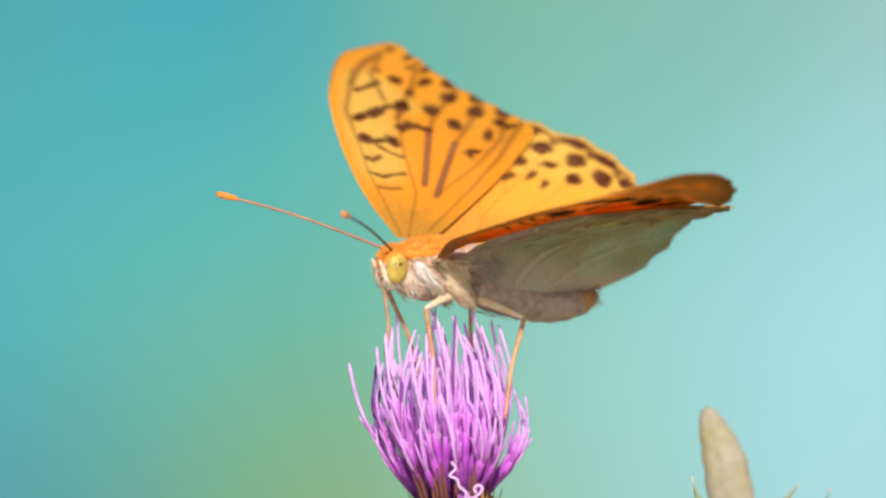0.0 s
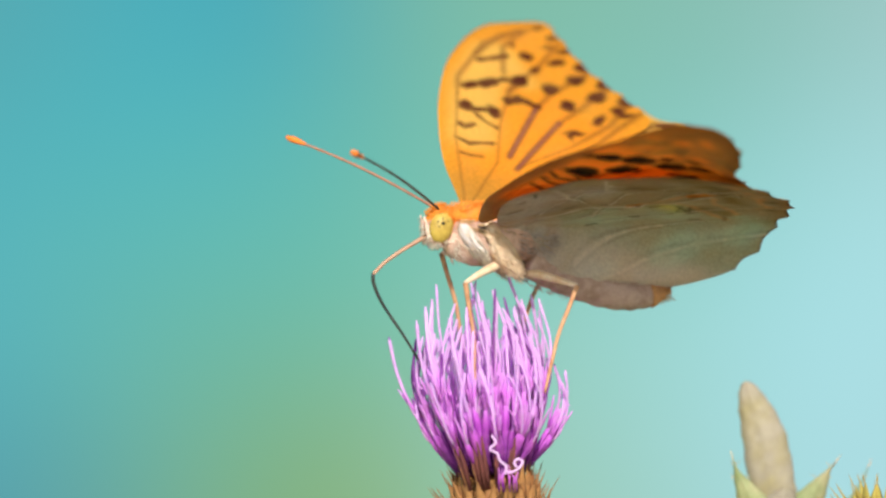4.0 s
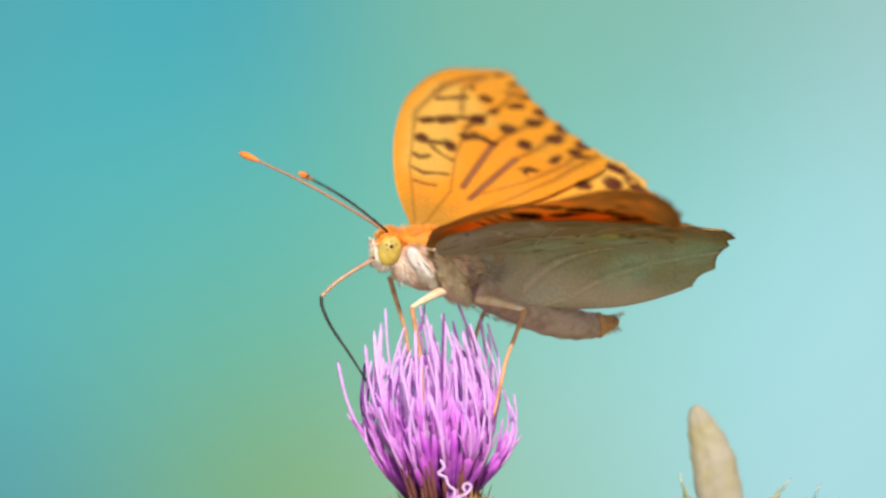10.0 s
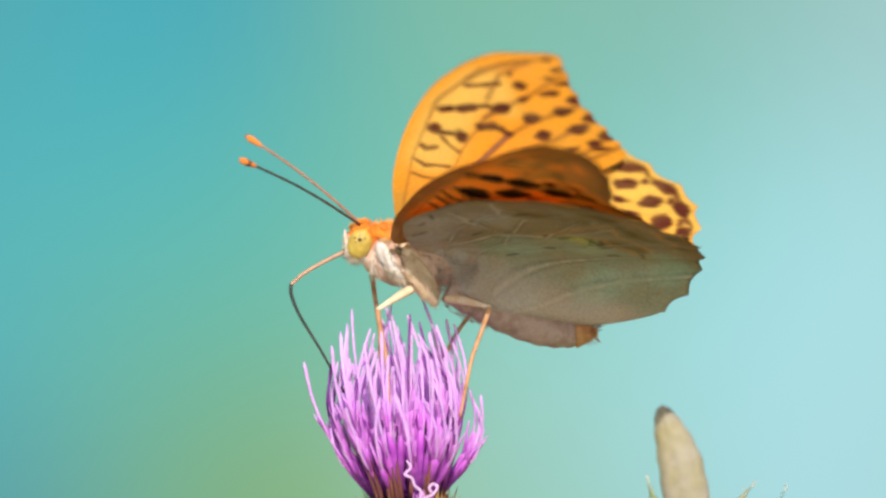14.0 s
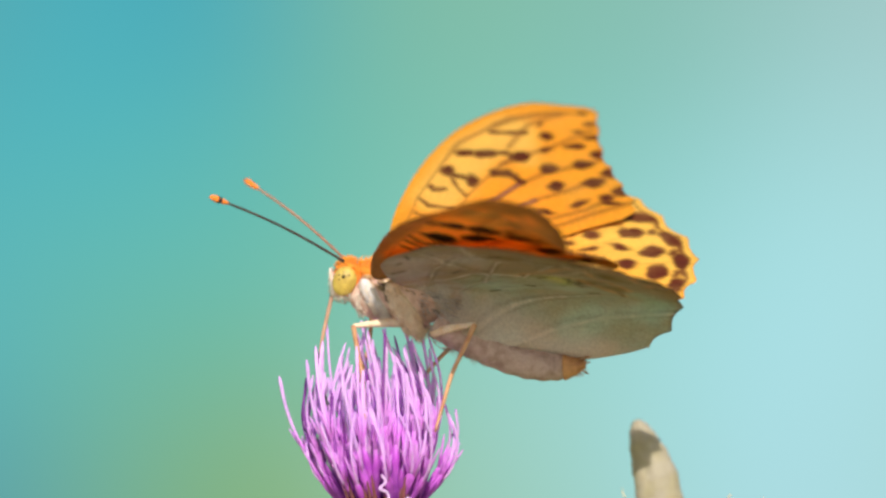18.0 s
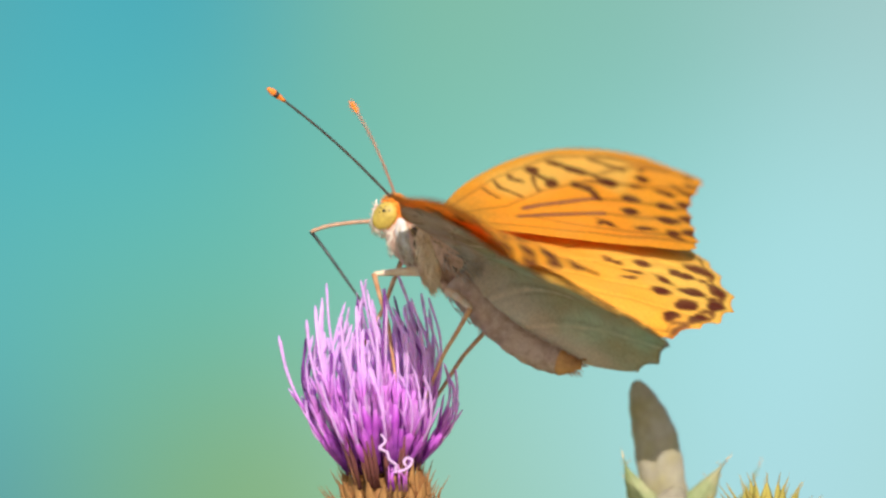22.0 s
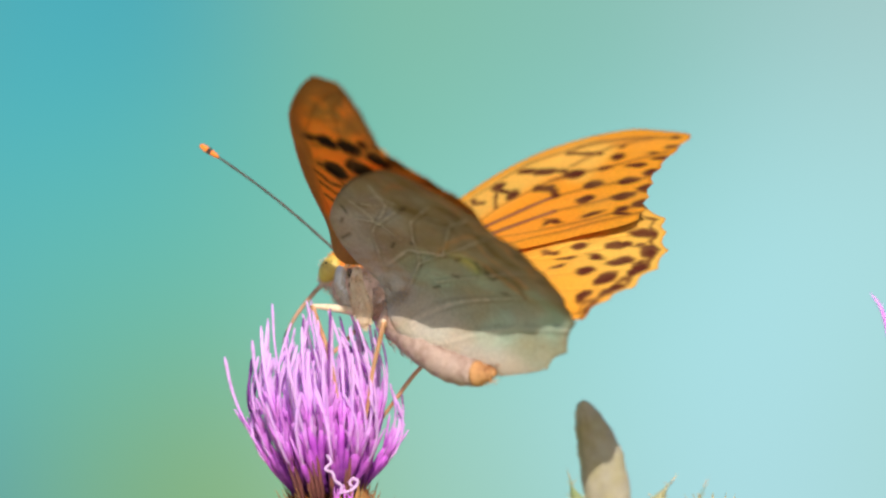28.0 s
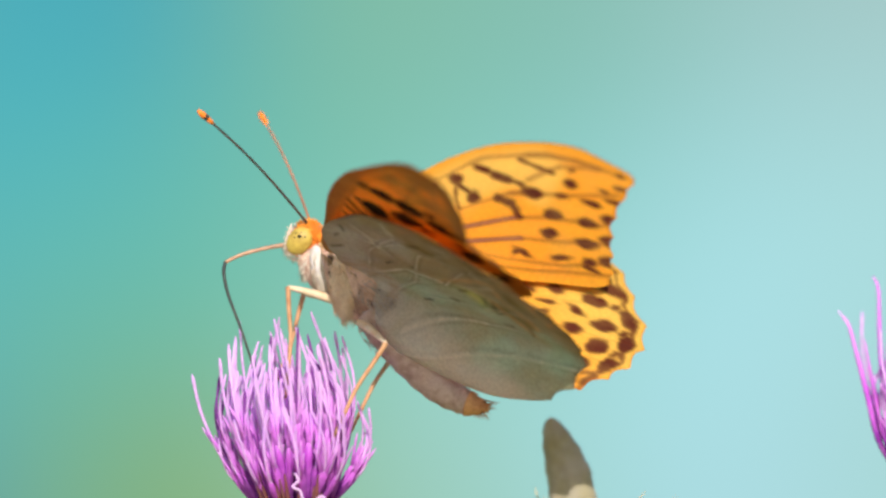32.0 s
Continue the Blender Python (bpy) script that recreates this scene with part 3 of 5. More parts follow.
    for a, b in (((15.1, 9.8), (13.4, 10.5)), ((14.0, 11.8), (15.2, 11.0)), ((14.8, 9.2), (14.0, 11.4)), ((13.4, 12.2), (14.4, 12.8)), ((15.0, 16.7), (14.2, 17.6)), ((10.6, 0.2), (11.4, 0.6)), ((10.6, -10.0), (9.6, -9.2)), ((4.4, -9.4), (6.0, -8.4)),
                 ((7.4, -9.8), (8.2, -9.6)), ((3.8, 3.8), (4.8, 4.6)), ((2.0, -3.2), (3.0, -2.6)), ((12.8, -7.6), (13.4, -6.4)), ((17.2, -1.2), (19.0, -0.4)), ((7.2, -2.6), (8.8, -2.2)), ((12.6, 6.8), (13.6, 7.4)), ((11.8, 13.8), (12.6, 14.8)), ((9.0, 6.4), (9.6, 7.4))):
        scratch = np.minimum(scratch, seg_dist(u, v, [a, b]))
    col = blend(col, soft(scratch - 0.14, 0.16) * 0.9, srgb(48, 42, 42))
    white = np.full(u.shape, 99.0)
    for a, b in (((17.9, -4.7), (18.2, -2.0)), ((12.8, -8.8), (11.2, -5.2)), ((19.0, -5.8), (16.4, -3.4)), ((26.4, 12.6), (27.4, 13.6))):
        white = np.minimum(white, seg_dist(u, v, [a, b]))
    col = blend(col, soft(white - 0.12, 0.14) * 0.75, srgb(232, 222, 205))
    base = soft(np.hypot(u + 0.5, (v + 3) * 0.8) - 4.6 - wobble(u, v, 0.9, 2), 1.2)
    col = blend(col, base * 0.75, srgb(206, 192, 188))
    col = blend(col, base * soft(wobble(u, v, 1.5, 9) + 0.1, 0.3) * 0.4, srgb(176, 138, 92))
    # Pale pinkish inner margin, tinted lighter still where the sunlit strip lies.
    inner = soft(u - 1.8 - 0.27 * np.clip(v, 0, 99) - 0.6 * wobble(u, v, 0.5, 4), 1.0) * soft(-(v - 3), 1.5)
    return blend(col, inner * 0.7, srgb(226, 210, 200))


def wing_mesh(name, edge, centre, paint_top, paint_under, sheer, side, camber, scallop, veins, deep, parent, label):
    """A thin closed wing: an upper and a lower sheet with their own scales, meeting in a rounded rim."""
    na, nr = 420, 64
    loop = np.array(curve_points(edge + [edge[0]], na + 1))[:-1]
    c = np.array(centre)
    arc = np.linspace(0, 1, na, endpoint=False)
    if scallop:
        lo, hi, count, depth = scallop
        on = (arc > lo) & (arc < hi)
        wave = np.abs(np.sin((arc - lo) / (hi - lo) * math.pi * count))
        way = (loop - c) / np.linalg.norm(loop - c, axis=1)[:, None]
        loop = loop + way * np.where(on, depth * (0.35 - wave), 0)[:, None]
    fr = 1 - (1 - np.linspace(0, 1, nr + 1)[1:]) ** 1.25
    pts = c[None, None] + (loop - c)[None] * fr[:, None, None]
    flat = np.vstack([c[None], pts.reshape(-1, 2)])
    u, v = flat[:, 0], flat[:, 1]
    span = np.concatenate([[np.linalg.norm(loop - c, axis=1).mean()], ((1 - fr)[:, None] * np.linalg.norm(loop - c, axis=1)[None]).ravel()])
    rim = span * 0.92
    relief = sum(deep * np.exp(-(seg_dist(u, v, p) / 0.28) ** 2) for p in veins)
    z = camber(u, v) + 0.1 * wobble(u, v, 0.55, 3) * np.clip(rim / 3, 0, 1) + relief
    half = 0.07 * np.clip(rim / 0.5, 0.08, 1)
    n = len(u)
    top = np.stack([-v, side * u, z + half], 1) * U
    low = np.stack([-v, side * u, z - half], 1) * U
    verts = np.vstack([top, low])
    faces = []
    k = np.arange(na)
    j = (k + 1) % na
    quads, tris = [], []
    for base, flip in ((0, False), (n, True)):
        if side < 0:
            flip = not flip
        t = np.stack([np.full(na, base), base + 1 + k, base + 1 + j], 1)
        tris.append(t if flip else t[:, ::-1])
        for r in range(nr - 1):
            a = base + 1 + r * na
            q = np.stack([a + k, a + na + k, a + na + j, a + j], 1)
            quads.append(q if flip else q[:, ::-1])
    a, b = 1 + (nr - 1) * na, n + 1 + (nr - 1) * na
    q = np.stack([a + k, b + k, b + j, a + j], 1)
    quads.append(q if side < 0 else q[:, ::-1])
    me = bpy.data.meshes.new(name)
    me.from_pydata(verts.tolist(), [], np.vstack(tris).tolist() + np.vstack(quads).tolist())
    me.shade_smooth()
    cols = np.vstack([paint_top(u, v, rim), paint_under(u, v, rim)])
    layer = me.color_attributes.new("scales", "FLOAT_COLOR", "POINT")
    layer.data.foreach_set("color", np.hstack([cols, np.repeat(sheer, n)[:, None]]).astype(np.float32).ravel())
    me.materials.append(M_WING)
    ob = new(name, me)
    ob.parent = parent
    return tagged(ob, label)


def fore_camber(u, v):
    return 0.9 * np.sin(np.clip(u / 41, 0, 1) * math.pi) * np.exp(-((v + 1) / 9.0) ** 2) - 0.0035 * (u - 18) ** 2 * (u > 18)


def fore_camber_left(u, v):
    bow = -0.78 * np.sin(np.clip(u / 41, 0, 1) * math.pi) * np.exp(-((v + 1) / 9.0) ** 2) - 0.94 * np.exp(-((v + 5) / 3.0) ** 2) * u / 20
    lap = (0.5 + 0.05 * np.clip(v, 0, 99)) / (1 + np.exp(-(v - 2 - 0.15 * u) / 0.9)) / (1 + np.exp(u - 22 - 0.3 * v))
    root = 1.6 * np.exp(-(u / 2.8) ** 2) / (1 + np.exp((v - 0.8) / 0.6))
    droop = 0.3 * np.clip(v - 4.5, 0, 8) * np.clip((u - 29) / 6, 0, 1)
    return bow - 0.0043 * np.clip(u - 18, 0, 99) ** 2 + 0.0046 * np.clip(u - 28, 0, 99) ** 2 + lap - root - droop


def fore_camber_right(u, v):
    return fore_camber(u, v) + 0.5 / (1 + np.exp(-(v - 5) / 2.0)) / (1 + np.exp((u - 22) / 2.0))


def hind_sheet(u, v, droop, shoulder):
    """The hind wing's bend: the rear part folds down beside the abdomen along a slanting line."""
    fold = 6.4 * np.exp(-(np.clip(u + 1.2, 0, 99) / (1.8 + 0.45 * np.clip(v, 0, 99))) ** 4) / (1 + np.exp(-(v + 1) / 1.5))
    ripple = 0.12 * np.sin(u * 0.9 - v * 0.55) * np.clip((u - 5) / 8, 0, 1)
    return -droop * np.clip(u - 14, 0, 99) ** 2 - fold - 0.3 / (1 + np.exp((v - 3) / 2.0)) - shoulder * np.exp(-((u - 4) / 5.0) ** 2 - ((v + 9) / 4.0) ** 2) + ripple


def hind_camber_left(u, v):
    lead = np.interp(u, [0, 7, 15, 23, 30], [-8.5, -13, -11.2, -7.2, -1.5])
    return hind_sheet(u, v, 0.0093, 0.6) - 0.4 * np.exp(-((v - lead) / 5.0) ** 2)


def hind_camber_right(u, v):
    return hind_sheet(u, v, 0.006, 0.7)


butterfly = thing("butterfly", "orange black-spotted fritillary butterfly feeding on a purple thistle", "butterfly")
HINGE_F, HINGE_H = (3.7, 3.5, 1.55), (-4.7, 0.8, 0.62)
wing_parts = {}
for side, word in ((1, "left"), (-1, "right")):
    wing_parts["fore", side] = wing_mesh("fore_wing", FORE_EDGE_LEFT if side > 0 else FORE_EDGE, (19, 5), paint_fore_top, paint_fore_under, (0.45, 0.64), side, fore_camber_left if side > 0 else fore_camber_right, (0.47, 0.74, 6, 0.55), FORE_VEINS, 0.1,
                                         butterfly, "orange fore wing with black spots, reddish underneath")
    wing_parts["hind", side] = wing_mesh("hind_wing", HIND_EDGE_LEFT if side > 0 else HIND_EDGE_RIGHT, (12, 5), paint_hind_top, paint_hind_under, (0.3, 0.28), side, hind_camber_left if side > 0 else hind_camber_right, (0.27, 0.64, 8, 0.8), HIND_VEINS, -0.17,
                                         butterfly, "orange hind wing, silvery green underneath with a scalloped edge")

# ---- butterfly body ----
rnd = random.Random(7)
bm = bmesh.new()
ellipsoid(bm, Vector((1.2, 0, -1.5)) * U, Vector((7.0, 3.1, 3.6)) * U, 10, 28, 20, 0.25 * U)
thorax = part("thorax", bm, M_GREY, butterfly, "grey hairy thorax")
bm = bmesh.new()
ellipsoid(bm, Vector((2.2, 0, 0.9)) * U, Vector((5.6, 2.3, 1.7)) * U, 2, 24, 16, 0.15 * U)
part("thorax_back", bm, M_DORSUM, butterfly, "orange furry back")


def fur(name, mat, count, centre, radii, lo, hi, length, lean, label):
    bm = bmesh.new()
    made = 0
    while made < count:
        d = Vector((rnd.gauss(0, 1), rnd.gauss(0, 1), rnd.gauss(0, 1))).normalized()
        if not lo <= d.z <= hi or abs(d.y) > 0.97:
            continue
        root = Vector(centre) + Vector((d.x * radii[0], d.y * radii[1], d.z * radii[2]))
        way = d + Vector(lean) + Vector((rnd.gauss(0, 0.2), rnd.gauss(0, 0.2), rnd.gauss(0, 0.2)))
        spike(bm, root * U, way, length * rnd.uniform(0.6, 1.3) * U, 0.06 * U, 3)
        made += 1
    return tagged(mesh_object(name, bm, mat, butterfly, label), kind="stuff")


fur("back_fur", M_FUR, 700, (2.2, 0, 0.9), (5.5, 2.2, 1.6), 0.2, 1, 0.9, (-1.1, 0, 0.0), "orange fur on the back")
fur("side_fur", M_GREY, 1100, (1.0, 0, -1.6), (6.7, 3.05, 3.5), -0.9, 0.3, 0.8, (-1.4, 0, -0.2), "grey fur on the flanks")
fur("shoulder_fur", M_TAN, 360, (2.6, 0, -0.5), (4.6, 3.1, 2.0), -0.3, 0.6, 1.1, (-1.5, 0, -0.5), "tan fur under the wing base")
fur("wing_base_fur", M_PALEFUR, 420, (-3.2, 0, -1.4), (3.6, 3.4, 2.6), -0.6, 0.5, 1.2, (-1.6, 0, -0.3), "pale hair over the base of the hind wings")
fur("collar", M_WHITE, 300, (5.9, 0, -2.0), (1.3, 2.5, 2.9), -0.95, 0.35, 0.9, (-1.0, 0, -0.4), "white collar hair")
fur("dark_hair", M_DARKHAIR, 110, (0.6, 0, -1.3), (5.6, 3.25, 2.8), -0.5, 0.35, 0.9, (-1.4, 0, -0.5), "scattered dark hairs on the flank")
fur("chin", M_WHITE, 260, (8.6, 0, -2.5), (1.5, 1.6, 0.9), -1, 0.2, 0.7, (-0.4, 0, -0.3), "white hair under the chin")
fur("face", M_WHITE, 320, (9.5, 0, -1.5), (0.95, 1.7, 1.7), -0.95, 0.6, 0.5, (0.5, 0, -0.2), "white face hair in front of the eyes")


def flank_lobe(name, mat, hair, centre, radii, tilt, count, label):
    """A furry lobe on the flank, slanting down and back, with hair lying along it."""
    turn = pose(0, 0, 0, 0, tilt, 0)
    along = turn @ Vector((-1, 0, 0))
    for side in (1, -1):
        mid = Vector((centre[0], centre[1] * side, centre[2]))
        bm = bmesh.new()
        ellipsoid(bm, mid * U, Vector(radii) * U, tilt, 22, 14, 0.12 * U)
        lobe = part(name, bm, mat, butterfly, label)
        bm = bmesh.new()
        for i in range(count):
            d = Vector((rnd.gauss(0, 1), rnd.gauss(0, 1), rnd.gauss(0, 1))).normalized()
            d.y = abs(d.y) * side
            root = mid + turn @ Vector((d.x * radii[0], d.y * radii[1], d.z * radii[2]))
            spike(bm, root * U, along * 1.5 + Vector((0, d.y * 0.5, 0)) + Vector((rnd.gauss(0, 0.25), rnd.gauss(0, 0.2), rnd.gauss(0, 0.25))), rnd.uniform(0.6, 1.4) * U, 0.07 * U, 3)
        tagged(part("lobe_hair", bm, hair, lobe, "hair lying along the lobe"), kind="stuff")


flank_lobe("collar_lobe", M_SILVER, M_WHITE, (4.6, 2.2, -2.3), (2.9, 0.95, 1.05), -46, 260, "silvery white furry lobe behind the head")
flank_lobe("shoulder_lobe", M_CREAM, M_CREAM, (0.9, 2.45, -2.7), (4.3, 1.0, 1.5), -48, 420, "cream furry lobe below the wing base")
bm = bmesh.new()
for i in range(150):
    f = rnd.random()
    for side in (1, -1):
        root = Vector((4.4 - 5.2 * f + rnd.gauss(0, 0.25), side * (3.05 - 0.5 * abs(f - 0.5)), 0.1 - 4.9 * f + rnd.gauss(0, 0.25)))
        spike(bm, root * U, (-0.7 + rnd.gauss(0, 0.3), side * 0.35, -0.7 + rnd.gauss(0, 0.3)), rnd.uniform(0.5, 1.0) * U, 0.07 * U, 3)
tagged(part("flank_seam", bm, M_DARKHAIR, butterfly, "dark hairs between the lobes of the flank"), kind="stuff")

# Abdomen: ringed, curving down and up again to an orange tip.
spine = curve_points([(-3.5, 0, -3.4), (-9, 0, -5.3), (-15, 0, -6.6), (-19.6, 0, -6.4), (-22.6, 0, -5.4)], 60)
rad = curve_points([(2.7,), (2.5,), (2.2,), (1.7,), (0.5,)], 60)
bm = bmesh.new()
tube(bm, [Vector(p) * U for p in spine[:48]], [0.94 * (r[0] + 0.07 * math.sin(i * 1.05)) * U for i, r in enumerate(rad[:48])], 20)
part("abdomen", bm, M_ABD, butterfly, "pale grey ringed abdomen")
bm = bmesh.new()
tube(bm, [Vector(p) * U for p in spine[46:]], [(r[0] * 1.04 + 0.05 * math.sin(i * 1.05)) * U for i, r in enumerate(rad[46:])], 20)
for i in range(70):
    p, q = spine[rnd.randrange(48, 60)], rnd.uniform(0, 2 * math.pi)
    spike(bm, (Vector(p) + Vector((0, math.cos(q), math.sin(q))) * 0.9) * U, (-1, 0.6 * math.cos(q), 0.6 * math.sin(q)), 1.0 * U, 0.08 * U, 3)
part("abdomen_tip", bm, M_ABDTIP, butterfly, "orange tuft at the tip of the abdomen")
fur("abdomen_fur", M_ABD, 500, (-12, 0, -5.8), (9.0, 1.9, 2.0), -1, 0.5, 0.8, (-1.6, 0, 0), "short pale hairs on the abdomen")

bm = bmesh.new()
ellipsoid(bm, Vector((8.5, 0, -0.7)) * U, Vector((1.9, 1.9, 2.4)) * U, 0, 20, 14, 0.2 * U)
head = part("head", bm, M_DORSUM, butterfly, "orange furry head")
fur("head_fur", M_FUR, 420, (8.5, 0, -0.4), (1.85, 1.8, 2.2), 0.25, 1, 0.5, (-0.2, 0, 0.0), "orange tuft on the head")
for side in (1, -1):
    bm = bmesh.new()
    ellipsoid(bm, Vector((8.7, side * 1.45, -1.0)) * U, Vector((1.5, 1.0, 1.9)) * U, -8, 24, 18)
    eye = part("eye", bm, M_EYE, butterfly, "yellow-green compound eye with dark specks")
    bm = bmesh.new()
    for dx, dz, s in ((0.1, 0.6, 0.26), (0.7, 0.7, 0.14), (-0.5, 0.9, 0.14), (0.2, 1.15, 0.12), (-0.1, 1.3, 0.12), (0.55, 0.2, 0.12)):
        y = math.sqrt(max(0, 1 - (dx / 1.45) ** 2 - (dz / 1.7) ** 2))
        ellipsoid(bm, Vector((8.7 + dx, side * (1.45 + y * 1.0), -1.0 + dz)) * U, Vector((s, 0.07, s)) * U, 0, 10, 8)
    part("pseudopupil", bm, M_EYESPOT, eye)
    bm = bmesh.new()
    tube(bm, [Vector(p) * U for p in curve_points([(8.4, side * 0.9, -2.8), (9.5, side * 1.0, -2.5), (10.3, side * 0.9, -1.2), (10.9, side * 0.8, 0.2)], 14)],
         [0.62 * r * U for r in (0.5, 0.6, 0.68, 0.72, 0.74, 0.74, 0.7, 0.66, 0.6, 0.5, 0.4, 0.3, 0.2, 0.08)], 10)
    for i in range(90):
        f = rnd.random()
        spike(bm, (Vector((9.2 + f * 1.2, side * 1.0, -2.8 + 2.4 * f)) + Vector((rnd.gauss(0, .2), rnd.gauss(0, .3), rnd.gauss(0, .2)))) * U,
              (0.5 + rnd.gauss(0, 0.3), side * 0.4, 0.3 + rnd.gauss(0, 0.4)), 0.5 * U, 0.06 * U, 3)
    part("palp", bm, M_PALP, butterfly, "pale tan hairy palp")
    base, tip = Vector((9.2, side * 0.8, 1.3)), Vector((25.4, side * 14.2, 7.4))
    line = [base.lerp(tip, f) + Vector((0, 0, 0.55)) * math.sin(f * math.pi) for f in np.linspace(0, 1, 40)]
    bm = bmesh.new()
    tube(bm, [p * U for p in line[:37]], [(0.18 - 0.0008 * i + 0.012 * math.sin(i * 1.3)) * U for i in range(37)], 8)
    ant = part("antenna", bm, M_ANT if side > 0 else M_ANTPALE, butterfly, "thin dark antenna" if side > 0 else "thin brownish antenna")
    bm = bmesh.new()
    tube(bm, [p * U for p in line[34:]], [r * U for r in (0.22, 0.3, 0.38, 0.42, 0.39, 0.2)], 10)
    part("club", bm, M_CLUB, ant, "orange club at the antenna's end")
    bm = bmesh.new()
    tube(bm, [p * U for p in line[35:38]], [r * U for r in (0.29, 0.38, 0.44)], 10)
    if side > 0:
        part("club_band", bm, M_DARK, ant, "dark band of the club")
    else:
        bm.free()

# Legs and tongue: each segment lies along its own x axis from its joint.
LEG_F, LEG_T = 6.4, 14.2


def segment(name, points, radii, mat, label, spines=0, sides=8):
    bm = bmesh.new()
    pts = curve_points(points, 24)
    rad = [np.interp(i / 23, np.linspace(0, 1, len(radii)), radii) for i in range(24)]
    tube(bm, [Vector(p) * U for p in pts], [r * U for r in rad], sides)
    for i in range(spines):
        k = rnd.randrange(6, 23)
        q = rnd.uniform(0, 2 * math.pi)
        spike(bm, Vector(pts[k]) * U, (0.7, math.cos(q), math.sin(q)), 0.55 * U, 0.05 * U, 3)
    return part(name, bm, mat, butterfly, label)


legs = []
for hip, knee_way, is_hind in (((0.6, 1.7, -4.6), (1.0, 0.5, -0.25), False), ((-3.3, 1.5, -5.2), (-0.9, 0.7, -0.6), True)):
    for side in (1, -1):
        femur = segment("femur", [(0, 0, 0), (2, 0, 0.12), (4.4, 0, 0.08), (LEG_F, 0, 0)], (0.62, 0.58, 0.42, 0.28), M_LEGPALE, "pale thigh of the leg")
        tibia = segment("tibia", [(0, 0, 0), (3, 0, 0.2), (6.6, 0, 0.5), (10, 0, 0.3), (LEG_T, 0, 0)], (0.34, 0.3, 0.27, 0.26, 0.24, 0.16), M_LEG, "thin orange-brown shin and foot", 26)
        legs.append((side, is_hind, Vector((hip[0], hip[1] * side, hip[2])), Vector((knee_way[0], knee_way[1] * side, knee_way[2])), femur, tibia))
TONGUE_A, TONGUE_B = 8.2, 15.0
tongue_a = segment("proboscis", [(0, 0, 0), (3, 0, 0.3), (6, 0, 0.35), (TONGUE_A, 0, 0)], (0.3, 0.26, 0.24, 0.23), M_TONGUE, "pale base of the uncoiled tongue")
tongue_b = segment("proboscis_end", [(-0.05, 0, 0), (1.2, 0, -0.55), (4, 0, -0.75), (9, 0, -0.3), (TONGUE_B, 0, 0)], (0.24, 0.23, 0.2, 0.17, 0.12), M_TONGUE_DARK,
                   "dark slender end of the tongue")


# ---- thistles ----
FLORET_RINGS = [(7, 0.6, 1.6, 21.4), (16, 1.4, 3.6, 21.8), (26, 2.2, 5.6, 21.2), (35, 3.0, 7.2, 20.4), (42, 3.7, 8.5, 19.0), (44, 4.2, 9.2, 17.2)]


def floret_line(rb, rt, h, bend, twist):
    """From the receptacle up, first swelling outwards, then rising and bowing in again."""
    w = rt - rb
    return curve_points([(0, 0, 0), (w * 0.38, 0.1 * twist, h * 0.2), (w * 0.78, 0.35 * twist, h * 0.45), (w * (0.98 + bend * 0.5), 0.65 * twist, h * 0.74),
                         (w * (0.98 + 2.2 * bend), twist, h)], 26)


floret_sets = []
for n, rb, rt, h in FLORET_RINGS:
    kinds = []
    for k in range(8):
        line = floret_line(rb, rt, h * rnd.uniform(0.72, 1.14), rnd.uniform(-0.26, 0.0), rnd.uniform(-2.6, 2.6))
        cut = rnd.randrange(11, 15)
        bm = bmesh.new()
        swell = rnd.uniform(0.85, 1.25)
        tube(bm, [Vector(p) * U for p in line[:cut]], [U * swell * np.interp(i / (cut - 1), [0, 0.3, 0.6, 0.82, 1], [0.3, 0.3, 0.42, 0.46, 0.26]) for i in range(cut)], 7)
        tips = Vector(line[cut - 1])
        up = (Vector(line[cut + 3]) - tips).normalized()
        for q in range(4):
            a, far = q * 1.57 + k, rnd.uniform(0.35, 0.95)
            out = Vector((math.cos(a), math.sin(a), 0)) * far
            reach = rnd.uniform(2.2, 4.4)
            tube(bm, [(tips - up * 1.0) * U, (tips + up * reach * 0.4 + out * 0.55) * U, (tips + up * reach * 0.8 + out * 0.95) * U, (tips + up * reach + out * 1.15) * U],
                 [0.2 * U, 0.19 * U, 0.15 * U, 0.06 * U], 5)
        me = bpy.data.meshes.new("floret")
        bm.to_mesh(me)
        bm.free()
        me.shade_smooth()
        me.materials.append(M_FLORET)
        bm = bmesh.new()
        drift = Vector((rnd.uniform(0.0, 0.4), rnd.uniform(-0.4, 0.4), 0))
        shaft = line[cut - 4:]
        girth = rnd.uniform(0.15, 0.23)
        tube(bm, [(Vector(p) + drift * min(1, i / 4)) * U for i, p in enumerate(shaft)],
             [U * np.interp(i / (len(shaft) - 1), [0, 0.25, 0.8, 0.93, 1], [0.17, girth, girth * 0.95, girth * 1.15, 0.09]) for i in range(len(shaft))], 6)
        ms = bpy.data.meshes.new("style")
        bm.to_mesh(ms)
        bm.free()
        ms.shade_smooth()
        ms.materials.append(M_ANTHER if k == 7 else M_STYLE)
        kinds.append((me, ms))
    floret_sets.append(kinds)


